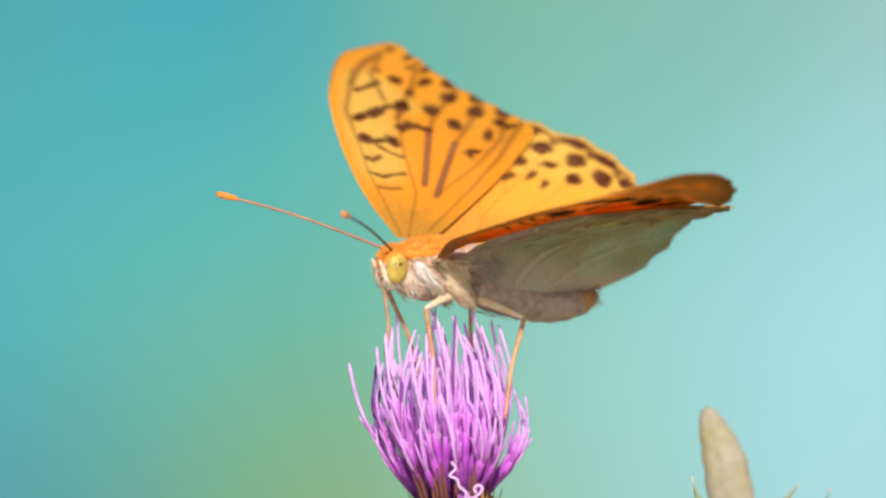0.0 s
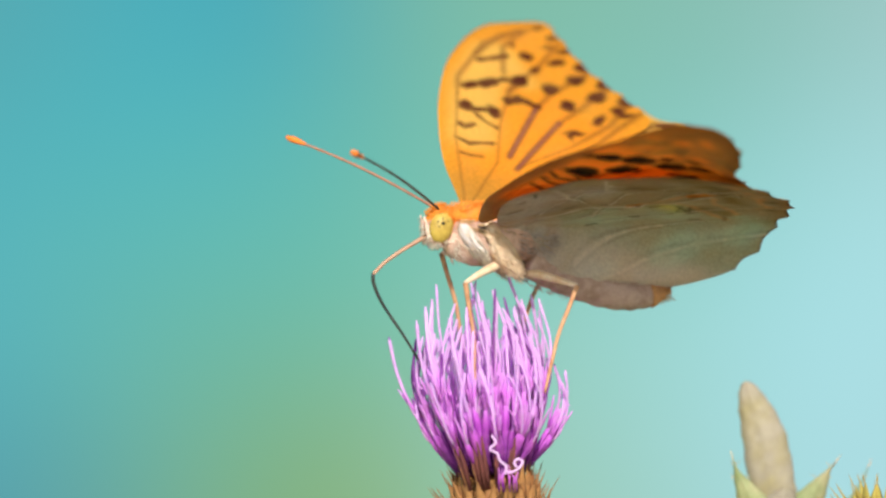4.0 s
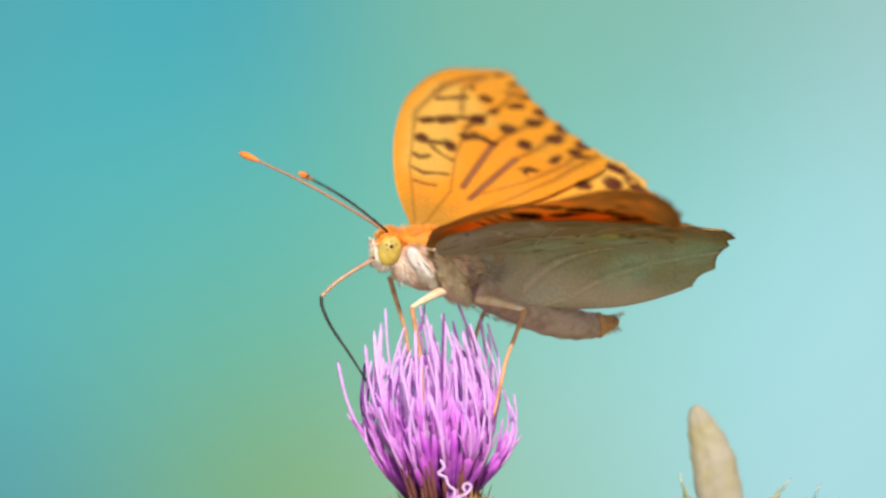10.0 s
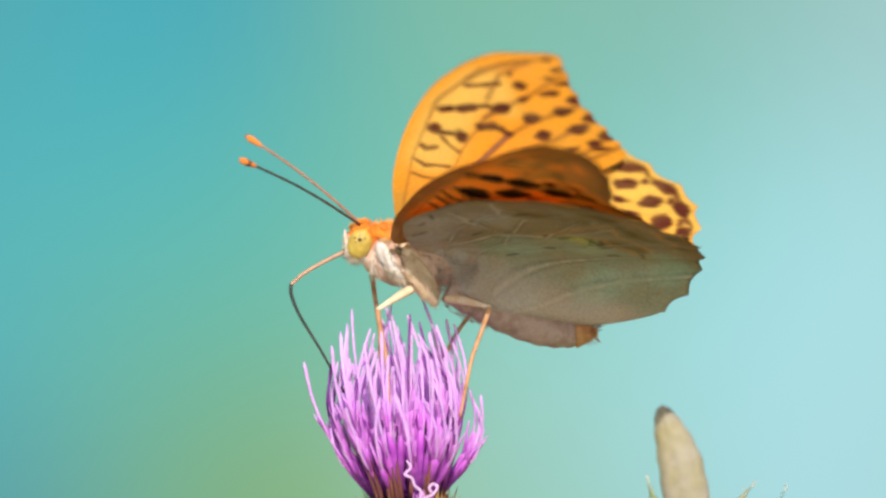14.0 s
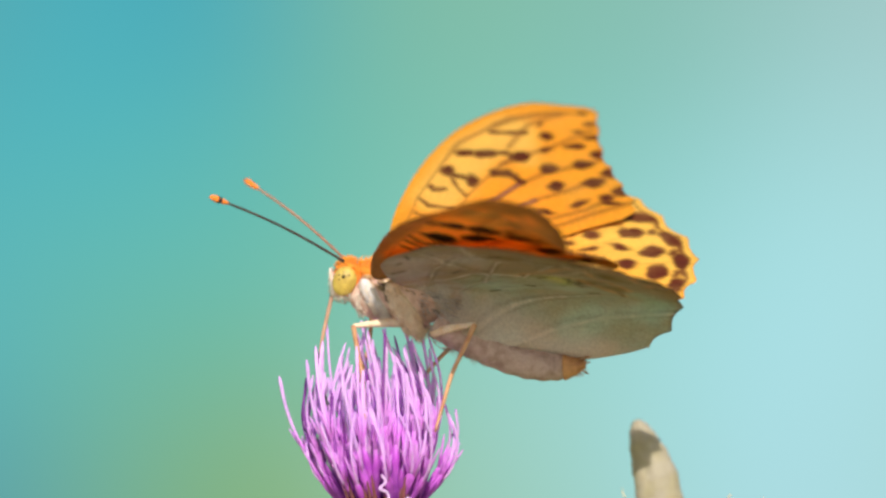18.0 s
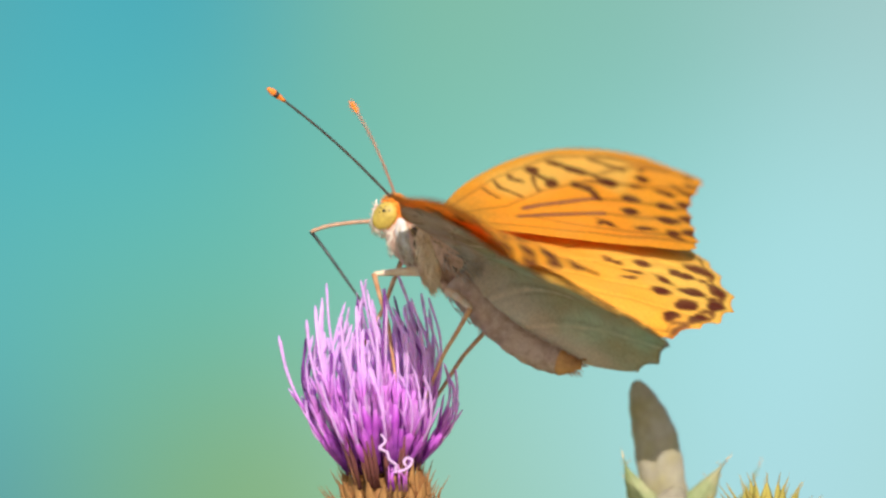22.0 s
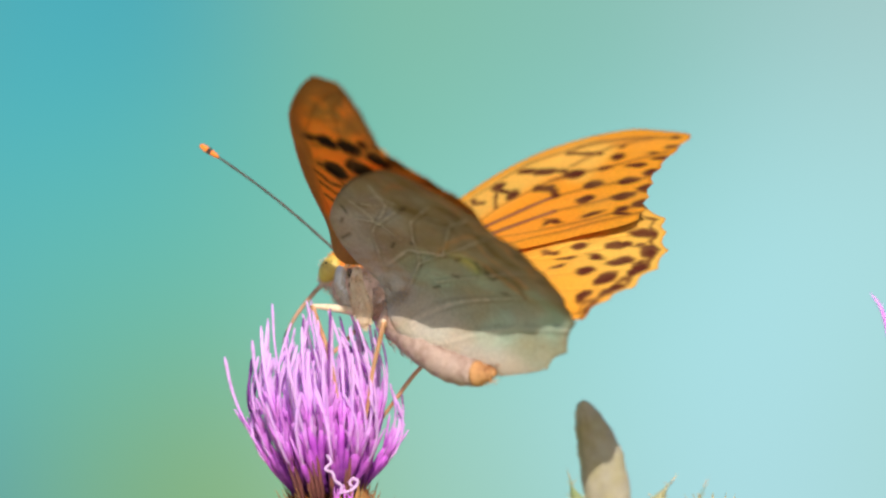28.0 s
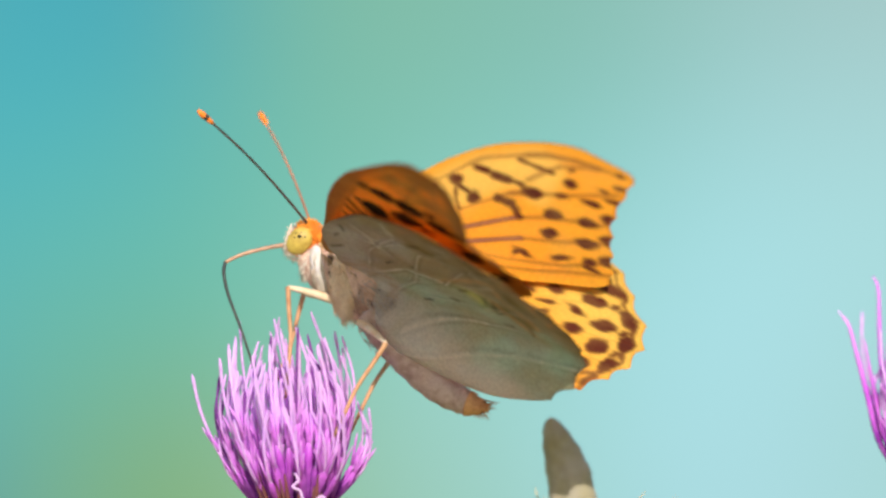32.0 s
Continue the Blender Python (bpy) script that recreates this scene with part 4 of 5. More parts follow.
def bract_mesh(length, width, mat, spine_len, curl):
    """A pointed scale with a keel and a spine at its tip."""
    bm = bmesh.new()
    rows = 8
    rings = []
    for i in range(rows + 1):
        f = i / rows
        w = width * (math.sin(math.pi * (0.25 + 0.75 * f)) ** 0.8) * (1 - 0.2 * f) if f < 1 else 0.04
        z, x = length * f, curl * f * f
        rings.append([bm.verts.new(Vector(c) * U) for c in ((x, -w, z), (x + 0.22 * w, -w * 0.5, z), (x + 0.4 * w, 0, z), (x + 0.22 * w, w * 0.5, z), (x, w, z), (x - 0.18, 0, z))])
    for a, b in zip(rings, rings[1:]):
        for k in range(6):
            bm.faces.new((a[k], a[(k + 1) % 6], b[(k + 1) % 6], b[k]))
    bm.faces.new(rings[0][::-1])
    spike(bm, Vector((curl, 0, length * 0.97)) * U, (0.35 + curl * 0.15, 0, 1), spine_len * U, 0.12 * U, 4)
    me = bpy.data.meshes.new("bract")
    bm.to_mesh(me)
    bm.free()
    me.shade_smooth()
    me.materials.append(mat)
    return me


BRACTS = [bract_mesh(4.6, 1.15, M_BRACT, 1.6, 0.5), bract_mesh(5.2, 1.0, M_BRACT, 2.2, 0.9), bract_mesh(4.2, 1.2, M_BRACT, 1.4, 0.3)]
BUD_BRACTS = [bract_mesh(5.0, 1.25, M_BRACTGREEN, 1.8, 0.9), bract_mesh(4.4, 1.1, M_BRACTGREEN, 2.2, 1.4)]


def child(name, me, parent, m):
    ob = new(name, me)
    ob.parent = parent
    ob.matrix_local = m
    return ob


def stem_part(parent, top, ground_z, lean, radius):
    bm = bmesh.new()
    pts = curve_points([top, (top[0] + lean[0] * 0.2, top[1] + lean[1] * 0.2, top[2] * 0.7 + ground_z * 0.3), (top[0] + lean[0] * 0.7, top[1] + lean[1] * 0.7, top[2] * 0.3 + ground_z * 0.7),
                        (top[0] + lean[0], top[1] + lean[1], ground_z)], 50)
    tube(bm, [Vector(p) for p in pts], [radius * (1 + 0.5 * i / 49) * (1 + 0.06 * math.sin(i * 2.1)) for i in range(50)], 12)
    return part("stem", bm, M_STEM, parent, "ribbed grey-green stem")


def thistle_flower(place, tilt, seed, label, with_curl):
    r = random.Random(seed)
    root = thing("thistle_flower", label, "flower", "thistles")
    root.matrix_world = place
    headm = pose(0, 0, 0, 0, tilt, 0)
    for (n, rb, rt, h), kinds in zip(FLORET_RINGS, floret_sets):
        for k in range(n):
            a = 360 * (k + r.uniform(-0.35, 0.35)) / n + rb * 40
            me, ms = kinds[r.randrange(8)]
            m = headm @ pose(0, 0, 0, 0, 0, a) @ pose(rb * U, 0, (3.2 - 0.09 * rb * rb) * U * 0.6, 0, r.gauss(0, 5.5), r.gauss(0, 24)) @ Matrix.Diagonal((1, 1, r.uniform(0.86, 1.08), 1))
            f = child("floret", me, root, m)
            child("style", ms, f, Matrix.Identity(4))
    bm = bmesh.new()
    prof = [(0.4, -16.5), (3.2, -16), (5.2, -13.5), (5.9, -10), (5.6, -6.5), (4.9, -3.2), (4.3, -1.0), (3.4, 0.6), (0.3, 1.4)]
    fine = curve_points(prof, 30)
    rings = [[bm.verts.new((headm @ Vector((p[0] * math.cos(q), p[0] * math.sin(q), p[1]))) * U) for q in np.linspace(0, 2 * math.pi, 28, endpoint=False)] for p in fine]
    for s, t in zip(rings, rings[1:]):
        for k in range(28):
            bm.faces.new((s[k], s[(k + 1) % 28], t[(k + 1) % 28], t[k]))
    cup = part("involucre", bm, M_BRACT, root, "brown-orange scaly cup under the florets")
    for row in range(8):
        z = -15.2 + row * 1.7
        rad = np.interp(z, [p[1] for p in prof], [p[0] for p in prof])
        for k in range(20):
            a = 18 * (k + 0.5 * (row % 2)) + r.uniform(-3, 3)
            lean = np.interp(z, [-14, -8, -2, 2], [45, 10, -8, -12]) + r.gauss(0, 5)
            child("bract", BRACTS[r.randrange(3)], cup, headm @ pose(0, 0, 0, 0, 0, a) @ pose((rad - 0.1) * U, 0, z * U, 0, lean, r.gauss(0, 8)))
    bm = bmesh.new()
    for i in range(1500):
        z, a = r.uniform(-13, 0.6), r.uniform(0, 2 * math.pi)
        rad = np.interp(z, [p[1] for p in prof], [p[0] for p in prof])
        d = Vector((math.cos(a), math.sin(a), 0))
        spike(bm, (headm @ (d * rad + Vector((0, 0, z)))) * U, d + Vector((r.gauss(0, .3), r.gauss(0, .3), 1.3)), r.uniform(0.8, 2.4) * U, 0.055 * U, 3)
    tagged(part("wool", bm, M_WOOL, root, "pale cobweb hairs and bristles"), kind="stuff")
    if with_curl:
        bm = bmesh.new()
        tube(bm, [Vector(p) * U for p in curve_points([(-0.3, -8.4, 5.8), (0.2, -8.6, 4.9), (-0.5, -8.8, 4.1), (0.4, -8.9, 3.6), (0.7, -9.0, 2.7), (1.5, -9.1, 2.0), (1.4, -9.1, 1.0)], 50)],
             [0.18 * U] * 50, 6)
        part("curled_style", bm, M_CURL, root, "pale withered style curled over the cup")
        bm = bmesh.new()
        tube(bm, [Vector(p) * U for p in curve_points([(1.7, -9.0, 1.2), (2.5, -9.2, 1.4), (3.2, -9.1, 1.9), (3.5, -9.0, 2.6), (2.9, -9.0, 2.9), (2.5, -9.0, 2.4), (2.8, -9.0, 1.9)], 40)], [0.17 * U] * 40, 6)
        part("curled_style", bm, M_CURL, root, "pale withered style curled over the cup")
        bm = bmesh.new()
        for i in range(6):
            x = 0.6 + 0.42 * i + r.uniform(-0.2, 0.2)
            tube(bm, [Vector((x, -8.8, -1.2)) * U, Vector((x + r.uniform(-0.3, 0.3), -9.0, 0.6)) * U, Vector((x + r.uniform(-0.5, 0.5), -9.0, r.uniform(1.2, 2.2))) * U], [0.1 * U, 0.11 * U, 0.05 * U], 6)
        part("withered_tuft", bm, M_FLORET, root, "pink tuft of fallen florets")
        for i in range(9):
            a = radians(-90 + r.uniform(-40, 48))
            rad, lift = r.uniform(5.0, 5.8), r.uniform(3.5, 7.0)
            d = Vector((math.cos(a), math.sin(a), 0))
            bm = bmesh.new()
            tube(bm, [(headm @ (d * rad * k + Vector((0, 0, z)))) * U for k, z in ((0.95, -0.8), (1.12, lift * 0.4), (1.3 + r.uniform(0, 0.1), lift))], [0.3 * U, 0.34 * U, 0.08 * U], 6)
            part("withered_floret", bm, M_WITHER, root, "brown withered floret")
    stem_part(root, (0, 0, -15 * U), -place.translation.z, (0.03, 0.02), 2.3 * U)
    return root


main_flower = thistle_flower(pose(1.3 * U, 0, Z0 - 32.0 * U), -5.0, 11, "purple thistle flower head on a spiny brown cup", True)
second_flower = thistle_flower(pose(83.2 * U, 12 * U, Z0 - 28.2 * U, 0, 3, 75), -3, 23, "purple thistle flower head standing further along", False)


# Three florets of the second head that lean out on their own.
inv = second_flower.matrix_world.inverted()
for path, thick in (([(-6, -1, 1), (-8.8, -1, 5.5), (-10.2, -1, 11), (-11.6, -1, 16.5), (-12.6, -1, 20), (-13.9, -1, 21.8)], 0.42),
                    ([(-6, -2, 2), (-8.2, -2, 6), (-9.4, -2, 11.5), (-10.3, -2, 16), (-10.7, -2, 18.4)], 0.34),
                    ([(-5, 0, 4), (-7.8, 0, 10), (-8.6, 0, 18), (-8.8, 0, 24.4), (-9.5, 0, 26.2)], 0.4)):
    bm = bmesh.new()
    line = curve_points(path, 24)
    tube(bm, [inv @ (second_flower.matrix_world.translation + Vector(p) * U) for p in line], [thick * np.interp(i, [0, 12, 20, 23], [1, 0.8, 0.5, 0.15]) * U for i in range(24)], 6)
    part("floret", bm, M_FLORET, second_flower)


def blade(points, thick, mat, parent, label, seedv, bulge, spines):
    """A fleshy leaf blade: half widths along a midrib, toothed and spined margin, both faces domed."""
    r = random.Random(seedv)
    bm = bmesh.new()
    n, m = 44, 12
    mid = curve_points([p[:3] for p in points], n)
    wid = curve_points([(p[3],) for p in points], n)
    front, back = [], []
    for i in range(n):
        w = max(wid[i][0], 0.05) * (1 + 0.03 * math.sin(i * 1.1) + 0.02 * math.sin(i * 2.9))
        fr, bk = [], []
        for k in range(m + 1):
            s = -1 + 2 * k / m
            p = Vector(mid[i]) + Vector((s * w, 0.30 * bulge * w * (s * s) - 0.04 * w * math.cos(s * 9), 0.14 * w * abs(s)))
            t = thick * (1 - s * s) + 0.04
            fr.append(bm.verts.new((p + Vector((0, -t, 0))) * U))
            bk.append(bm.verts.new((p + Vector((0, t, 0))) * U))
        front.append(fr)
        back.append(bk)
    for i in range(n - 1):
        for k in range(m):
            bm.faces.new((front[i][k], front[i][k + 1], front[i + 1][k + 1], front[i + 1][k]))
            bm.faces.new((back[i][k + 1], back[i][k], back[i + 1][k], back[i + 1][k + 1]))
        for k in (0, m):
            q = (front[i][k], front[i + 1][k], back[i + 1][k], back[i][k])
            bm.faces.new(q if k == 0 else q[::-1])
    ob = part("leaf", bm, mat, parent, label)
    if spines:
        bm = bmesh.new()
        for i in range(spines):
            f = (i + 0.5) / spines
            k = min(n - 1, int(f * n))
            for s in (-1, 1):
                root = Vector(mid[k]) + Vector((s * max(wid[k][0], 0.05), 0.2 * bulge * wid[k][0], 0.1))
                spike(bm, root * U, (s, r.gauss(0, 0.3), 0.9), r.uniform(0.5, 1.0) * U, 0.07 * U, 3)
        spike(bm, Vector(mid[-1]) * U, Vector(mid[-1]) - Vector(mid[-3]), 1.3 * U, 0.12 * U, 4)
        tagged(part("spine_fringe", bm, M_SPINE, ob, "fine pale marginal spines"), kind="stuff")
    return ob


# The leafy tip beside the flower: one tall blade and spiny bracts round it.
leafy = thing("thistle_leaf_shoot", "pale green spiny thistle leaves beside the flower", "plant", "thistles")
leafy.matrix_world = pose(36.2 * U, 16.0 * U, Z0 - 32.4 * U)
blade([(1.2, 0, -9, 1.6), (0.9, 0, -4, 2.8), (0.0, -0.2, 1.5, 2.95), (-0.7, -0.3, 5.5, 2.8), (-1.6, 0, 8.6, 2.25), (-2.35, 0.3, 10.8, 1.5), (-2.7, 0.4, 12.0, 0.8), (-2.8, 0.4, 12.5, 0.1)], 0.35, M_LEAF, leafy, "broad upright yellowish leaf", 3, 1, 0)
blade([(1.5, -1.5, -10, 2.4), (-0.8, -2.5, -5.8, 3.0), (-2.2, -3, -2.6, 2.0), (-3.6, -3, 0.0, 0.95), (-4.3, -3, 1.4, 0.3), (-4.7, -3, 2.8, 0.05)], 0.35, M_LEAFGREEN, leafy, "spiny bract leaning out", 4, 1, 4)
blade([(0.5, -1.5, -10, 2.6), (2.8, -2.5, -5.4, 3.0), (4.8, -3, -2.4, 2.1), (6.4, -3, 0.0, 0.95), (7.3, -3, 1.3, 0.3), (8.2, -3, 2.4, 0.05)], 0.35, M_LEAFGREEN, leafy, "spiny bract leaning out", 5, 1, 4)
blade([(1, -3.5, -14, 2.6), (0.5, -4.5, -8, 3.2), (0.8, -4.8, -4.0, 2.6), (1.6, -4.4, -1.8, 1.5), (1.9, -4.2, -0.8, 0.5)], 0.4, M_LEAF, leafy, "pale short bract in front", 6, 1, 0)
blade([(2, 2.5, -12, 1.8), (5.0, 3, -7, 1.3), (8.4, 3.2, -4.4, 0.7), (11.2, 3, -1.4, 0.25), (12.6, 3, 1.6, 0.05)], 0.3, M_LEAFGREEN, leafy, "slender spiny bract behind", 8, 1, 4)
stem_part(leafy, (1, 0, -8 * U), -leafy.matrix_world.translation.z, (-0.01, 0.015), 1.8 * U)

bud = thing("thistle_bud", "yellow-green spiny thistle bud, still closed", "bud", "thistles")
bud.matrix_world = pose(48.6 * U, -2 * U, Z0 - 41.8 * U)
bm = bmesh.new()
ellipsoid(bm, (0, 0, 0), Vector((6.0, 6.0, 6.4)) * U, 0, 28, 20, 0.2 * U)
ball = part("bud_core", bm, M_BRACTGREEN, bud, "rounded green core")
rb_ = random.Random(5)
for row in range(8):
    lat = -50 + row * 17
    n = max(4, int(20 * math.cos(radians(lat))))
    for k in range(n):
        a = 360 * (k + 0.5 * (row % 2)) / n + rb_.uniform(-5, 5)
        la = radians(lat)
        child("bract", BUD_BRACTS[rb_.randrange(2)], ball, pose(0, 0, 0, 0, 0, a) @ pose(5.6 * math.cos(la) * U, 0, 6.0 * math.sin(la) * U, 0, 62 - lat * 0.75 + rb_.gauss(0, 6) - 20, rb_.gauss(0, 10)) @ Matrix.Diagonal((0.8, 0.8, 0.8, 1)))
bm = bmesh.new()
for i in range(160):
    d = Vector((rb_.gauss(0, 1), rb_.gauss(0, 1), abs(rb_.gauss(0, 1)) + 0.2)).normalized()
    spike(bm, d * 5.8 * U, d + Vector((0, 0, 0.8)), rb_.uniform(1, 3) * U, 0.06 * U, 3)
tagged(part("bristles", bm, M_WOOL, bud, "pale bristles"), kind="stuff")
stem_part(bud, (0, 0, -5.5 * U), -bud.matrix_world.translation.z, (-0.02, 0.01), 1.9 * U)


# ---- movement ----
HINGE_FR = (3.7, 3.5, 1.5)


def wing_pose(side, hinge, lift, twist, sweep):
    return (pose(hinge[0] * U, side * hinge[1] * U, hinge[2] * U, side * lift) @ pose(0, 0, 0, 0, twist) @ pose(0, 0, 0, 0, 0, -side * sweep))


def fore_right(lift, twist, sweep):
    return wing_pose(-1, HINGE_FR, lift, twist, sweep)


def fore_left(lift, twist, sweep):
    return wing_pose(1, HINGE_F, lift, twist, sweep)


def hind_right(lift, twist, sweep):
    return wing_pose(-1, HINGE_H, lift, twist, sweep)


def hind_left(lift, twist, sweep):
    return wing_pose(1, HINGE_H, lift, twist, sweep)


def aimed(origin, target, up):
    x = (target - origin).normalized()
    y = Vector(up).cross(x).normalized()
    z = x.cross(y)
    m = Matrix((x, y, z)).transposed().to_4x4()
    m.translation = origin
    return m


def two_bones(a, target, l1, l2, way):
    """The joint between two segments of fixed lengths from a to target, bent towards way."""
    d = target - a
    dist = min(d.length, (l1 + l2) * 0.995)
    d.normalize()
    c = (dist ** 2 + l1 ** 2 - l2 ** 2) / (2 * dist)
    h = math.sqrt(max(l1 ** 2 - c ** 2, 1e-12))
    side = way - d * way.dot(d)
    side.normalize()
    return a + d * c + side * h


def blend_steps(t, steps):
    """Smooth value of stepwise points (time, point)."""
    for (ta, a), (tb, b) in zip(steps, steps[1:]):
        if t <= tb:
            f = min(1, max(0, (t - ta) / (tb - ta)))
            return Vector(a).lerp(Vector(b), f)
    return Vector(steps[-1][1])


# Where the feet hold on and the tongue dips in, in model units from the flower's foot.
FEET = {(1, False): [(0, (-2.4, -7.0, 10.5)), (19.5, (-2.4, -7.0, 10.5)), (20.5, (1.6, -6.0, 12.2)), (30.5, (1.0, -6.0, 12.2)), (32, (-1.4, -6.0, 15.0))],
        (1, True): [(0, (6.3, -5.0, 11.0)), (19.5, (6.3, -5.0, 11.0)), (20.5, (4.6, -5.0, 8.6)), (32, (4.2, -5.0, 9.4))],
        (-1, False): [(0, (-3.6, 4.0, 14.5)), (32, (-3.6, 4.0, 14.5))],
        (-1, True): [(0, (2.6, 5.0, 15.0)), (19.3, (2.6, 5.0, 15.0)), (20.3, (5.6, 2.0, 8.6)), (32, (6.4, 2.0, 10.0))]}
DIPS = [(0, (-4.2, -1, 4.8)), (3, (-4.2, -1, 4.8)), (4, (-8, -1, 12.8)), (7, (-7, -1, 12.5)), (7.7, (-6.6, -1, 4.8)), (9.3, (-6.6, -1, 4.8)), (10, (-8, -1, 13)), (10.5, (-8, -1, 13)),
        (11.2, (-6.8, -1, 4.8)), (13, (-6.8, -1, 4.8)), (14, (-8, -1, 14)), (14.6, (-7.5, -1, 13)), (16.5, (-4.6, -1, 6.2)), (20.0, (-4.5, -1, 6.2)), (21, (-4.5, -1, 9.5)), (22, (-0.5, 0, 19.0)),
        (23, (-5, 0, 14.5)), (24, (-2.7, -1, 9.5)), (28, (-4, -1, 8)), (30, (-4, -1, 8)), (31, (-5.5, -1, 16.5)), (32, (-5, -1, 17.5))]



def motions():
    body = [
        (0.0, pose(0.00062, 0.00000, 0.74905, -5.2, 1.7, 214.1)),
        (0.5, pose(0.00049, 0.00000, 0.74863, -4.5, 3.2, 213.0)),
        (1.0, pose(0.00034, 0.00000, 0.74848, -4.2, 4.2, 213.1)),
        (1.5, pose(0.00081, 0.00000, 0.74774, -5.5, 7.0, 213.4)),
        (2.0, pose(0.00063, 0.00000, 0.74691, -4.8, 9.3, 212.4)),
        (2.5, pose(-0.00029, -0.00000, 0.74696, -4.7, 10.5, 211.9)),
        (3.0, pose(0.00048, -0.00000, 0.74725, -5.9, 9.1, 210.4)),
        (3.5, pose(0.00093, -0.00000, 0.74902, -6.8, 1.6, 203.3)),
        (4.0, pose(0.00245, -0.00000, 0.74957, -4.4, -6.4, 197.8)),
        (4.5, pose(0.00217, -0.00000, 0.74947, -4.8, -5.6, 198.0)),
        (6.5, pose(0.00207, -0.00001, 0.74911, -6.1, -4.8, 198.5)),
        (7.0, pose(0.00240, -0.00001, 0.74913, -6.2, -6.0, 199.0)),
        (7.5, pose(0.00243, -0.00001, 0.74892, -6.5, -5.4, 199.0)),
        (8.0, pose(0.00339, -0.00001, 0.74783, -6.7, -3.4, 199.5)),
        (8.5, pose(0.00367, -0.00001, 0.74730, -5.9, -2.5, 198.8)),
        (9.0, pose(0.00346, -0.00001, 0.74757, -5.9, -2.8, 199.1)),
        (9.5, pose(0.00362, -0.00001, 0.74868, -5.9, -7.8, 198.8)),
        (10.0, pose(0.00247, -0.00001, 0.74944, -5.7, -8.4, 196.9)),
        (10.5, pose(0.00223, -0.00000, 0.74929, -5.9, -6.9, 196.5)),
        (11.0, pose(0.00228, 0.00000, 0.74821, -7.7, -2.7, 196.7)),
        (11.5, pose(0.00187, 0.00001, 0.74789, -6.6, 1.9, 195.9)),
        (12.0, pose(0.00207, 0.00001, 0.74805, -6.2, 0.1, 195.6)),
        (12.5, pose(0.00260, 0.00000, 0.74793, -6.2, -0.9, 195.6)),
        (13.0, pose(0.00230, 0.00000, 0.74794, -5.9, 0.5, 194.2)),
        (13.5, pose(0.00216, 0.00000, 0.74881, -8.2, -3.1, 190.2)),
        (14.0, pose(0.00352, -0.00001, 0.74974, -6.7, -12.6, 180.9)),
        (14.5, pose(0.00359, -0.00001, 0.74938, -5.9, -11.3, 180.5)),
        (16.5, pose(0.00446, -0.00001, 0.74711, -4.6, -9.8, 178.2)),
        (17.0, pose(0.00435, -0.00000, 0.74730, -3.9, -9.4, 177.2)),
        (17.5, pose(0.00468, -0.00000, 0.74699, -4.5, -10.9, 176.5)),
        (18.0, pose(0.00472, -0.00000, 0.74732, -4.7, -11.2, 173.2)),
        (18.5, pose(0.00425, 0.00000, 0.74744, -5.2, -11.3, 173.7)),
        (19.0, pose(0.00481, 0.00000, 0.74703, -3.7, -11.0, 172.8)),
        (19.5, pose(0.00524, -0.00000, 0.74685, -3.1, -12.2, 171.2)),
        (20.0, pose(0.00593, -0.00002, 0.74659, -2.7, -15.2, 169.2)),
        (20.5, pose(0.00746, -0.00003, 0.74774, 2.0, -22.8, 158.0)),
        (21.0, pose(0.00791, -0.00003, 0.74763, 2.5, -24.1, 157.5)),
        (21.5, pose(0.00825, -0.00003, 0.74769, 2.1, -25.6, 158.0)),
        (22.0, pose(0.00859, -0.00004, 0.74778, 2.8, -27.7, 157.6)),
        (22.5, pose(0.00879, -0.00005, 0.74744, 3.0, -27.3, 157.2)),
        (23.0, pose(0.00877, -0.00006, 0.74740, 2.8, -27.6, 156.9)),
        (23.5, pose(0.00910, -0.00006, 0.74714, 2.9, -27.9, 155.9)),
        (24.0, pose(0.00903, -0.00004, 0.74644, 3.2, -27.0, 155.7)),
        (24.5, pose(0.00843, -0.00003, 0.74610, 4.7, -23.4, 153.2)),
        (25.0, pose(0.00792, -0.00003, 0.74610, 6.4, -22.3, 150.1)),
        (25.5, pose(0.00722, -0.00002, 0.74605, 5.7, -20.0, 152.9)),
        (27.5, pose(0.00726, 0.00000, 0.74605, 19.2, -12.4, 136.9)),
        (28.0, pose(0.00762, -0.00000, 0.74546, 16.1, -15.0, 133.6)),
        (28.5, pose(0.00624, 0.00001, 0.74537, 19.6, -10.6, 133.6)),
        (29.0, pose(0.00607, 0.00002, 0.74586, 18.8, -10.2, 131.9)),
        (29.5, pose(0.00625, 0.00002, 0.74521, 20.3, -12.0, 132.9)),
        (30.0, pose(0.00545, 0.00004, 0.74582, 16.9, -9.5, 132.6)),
        (30.5, pose(0.00607, 0.00004, 0.74668, 18.0, -15.3, 135.4)),
        (31.0, pose(0.00781, 0.00001, 0.74760, 13.2, -24.6, 141.4)),
        (31.5, pose(0.00913, 0.00001, 0.74940, -3.2, -33.1, 161.2)),
        (32.0, pose(0.00860, 0.00002, 0.74866, -0.5, -33.0, 165.1)),
    ]
    walk(butterfly, body)
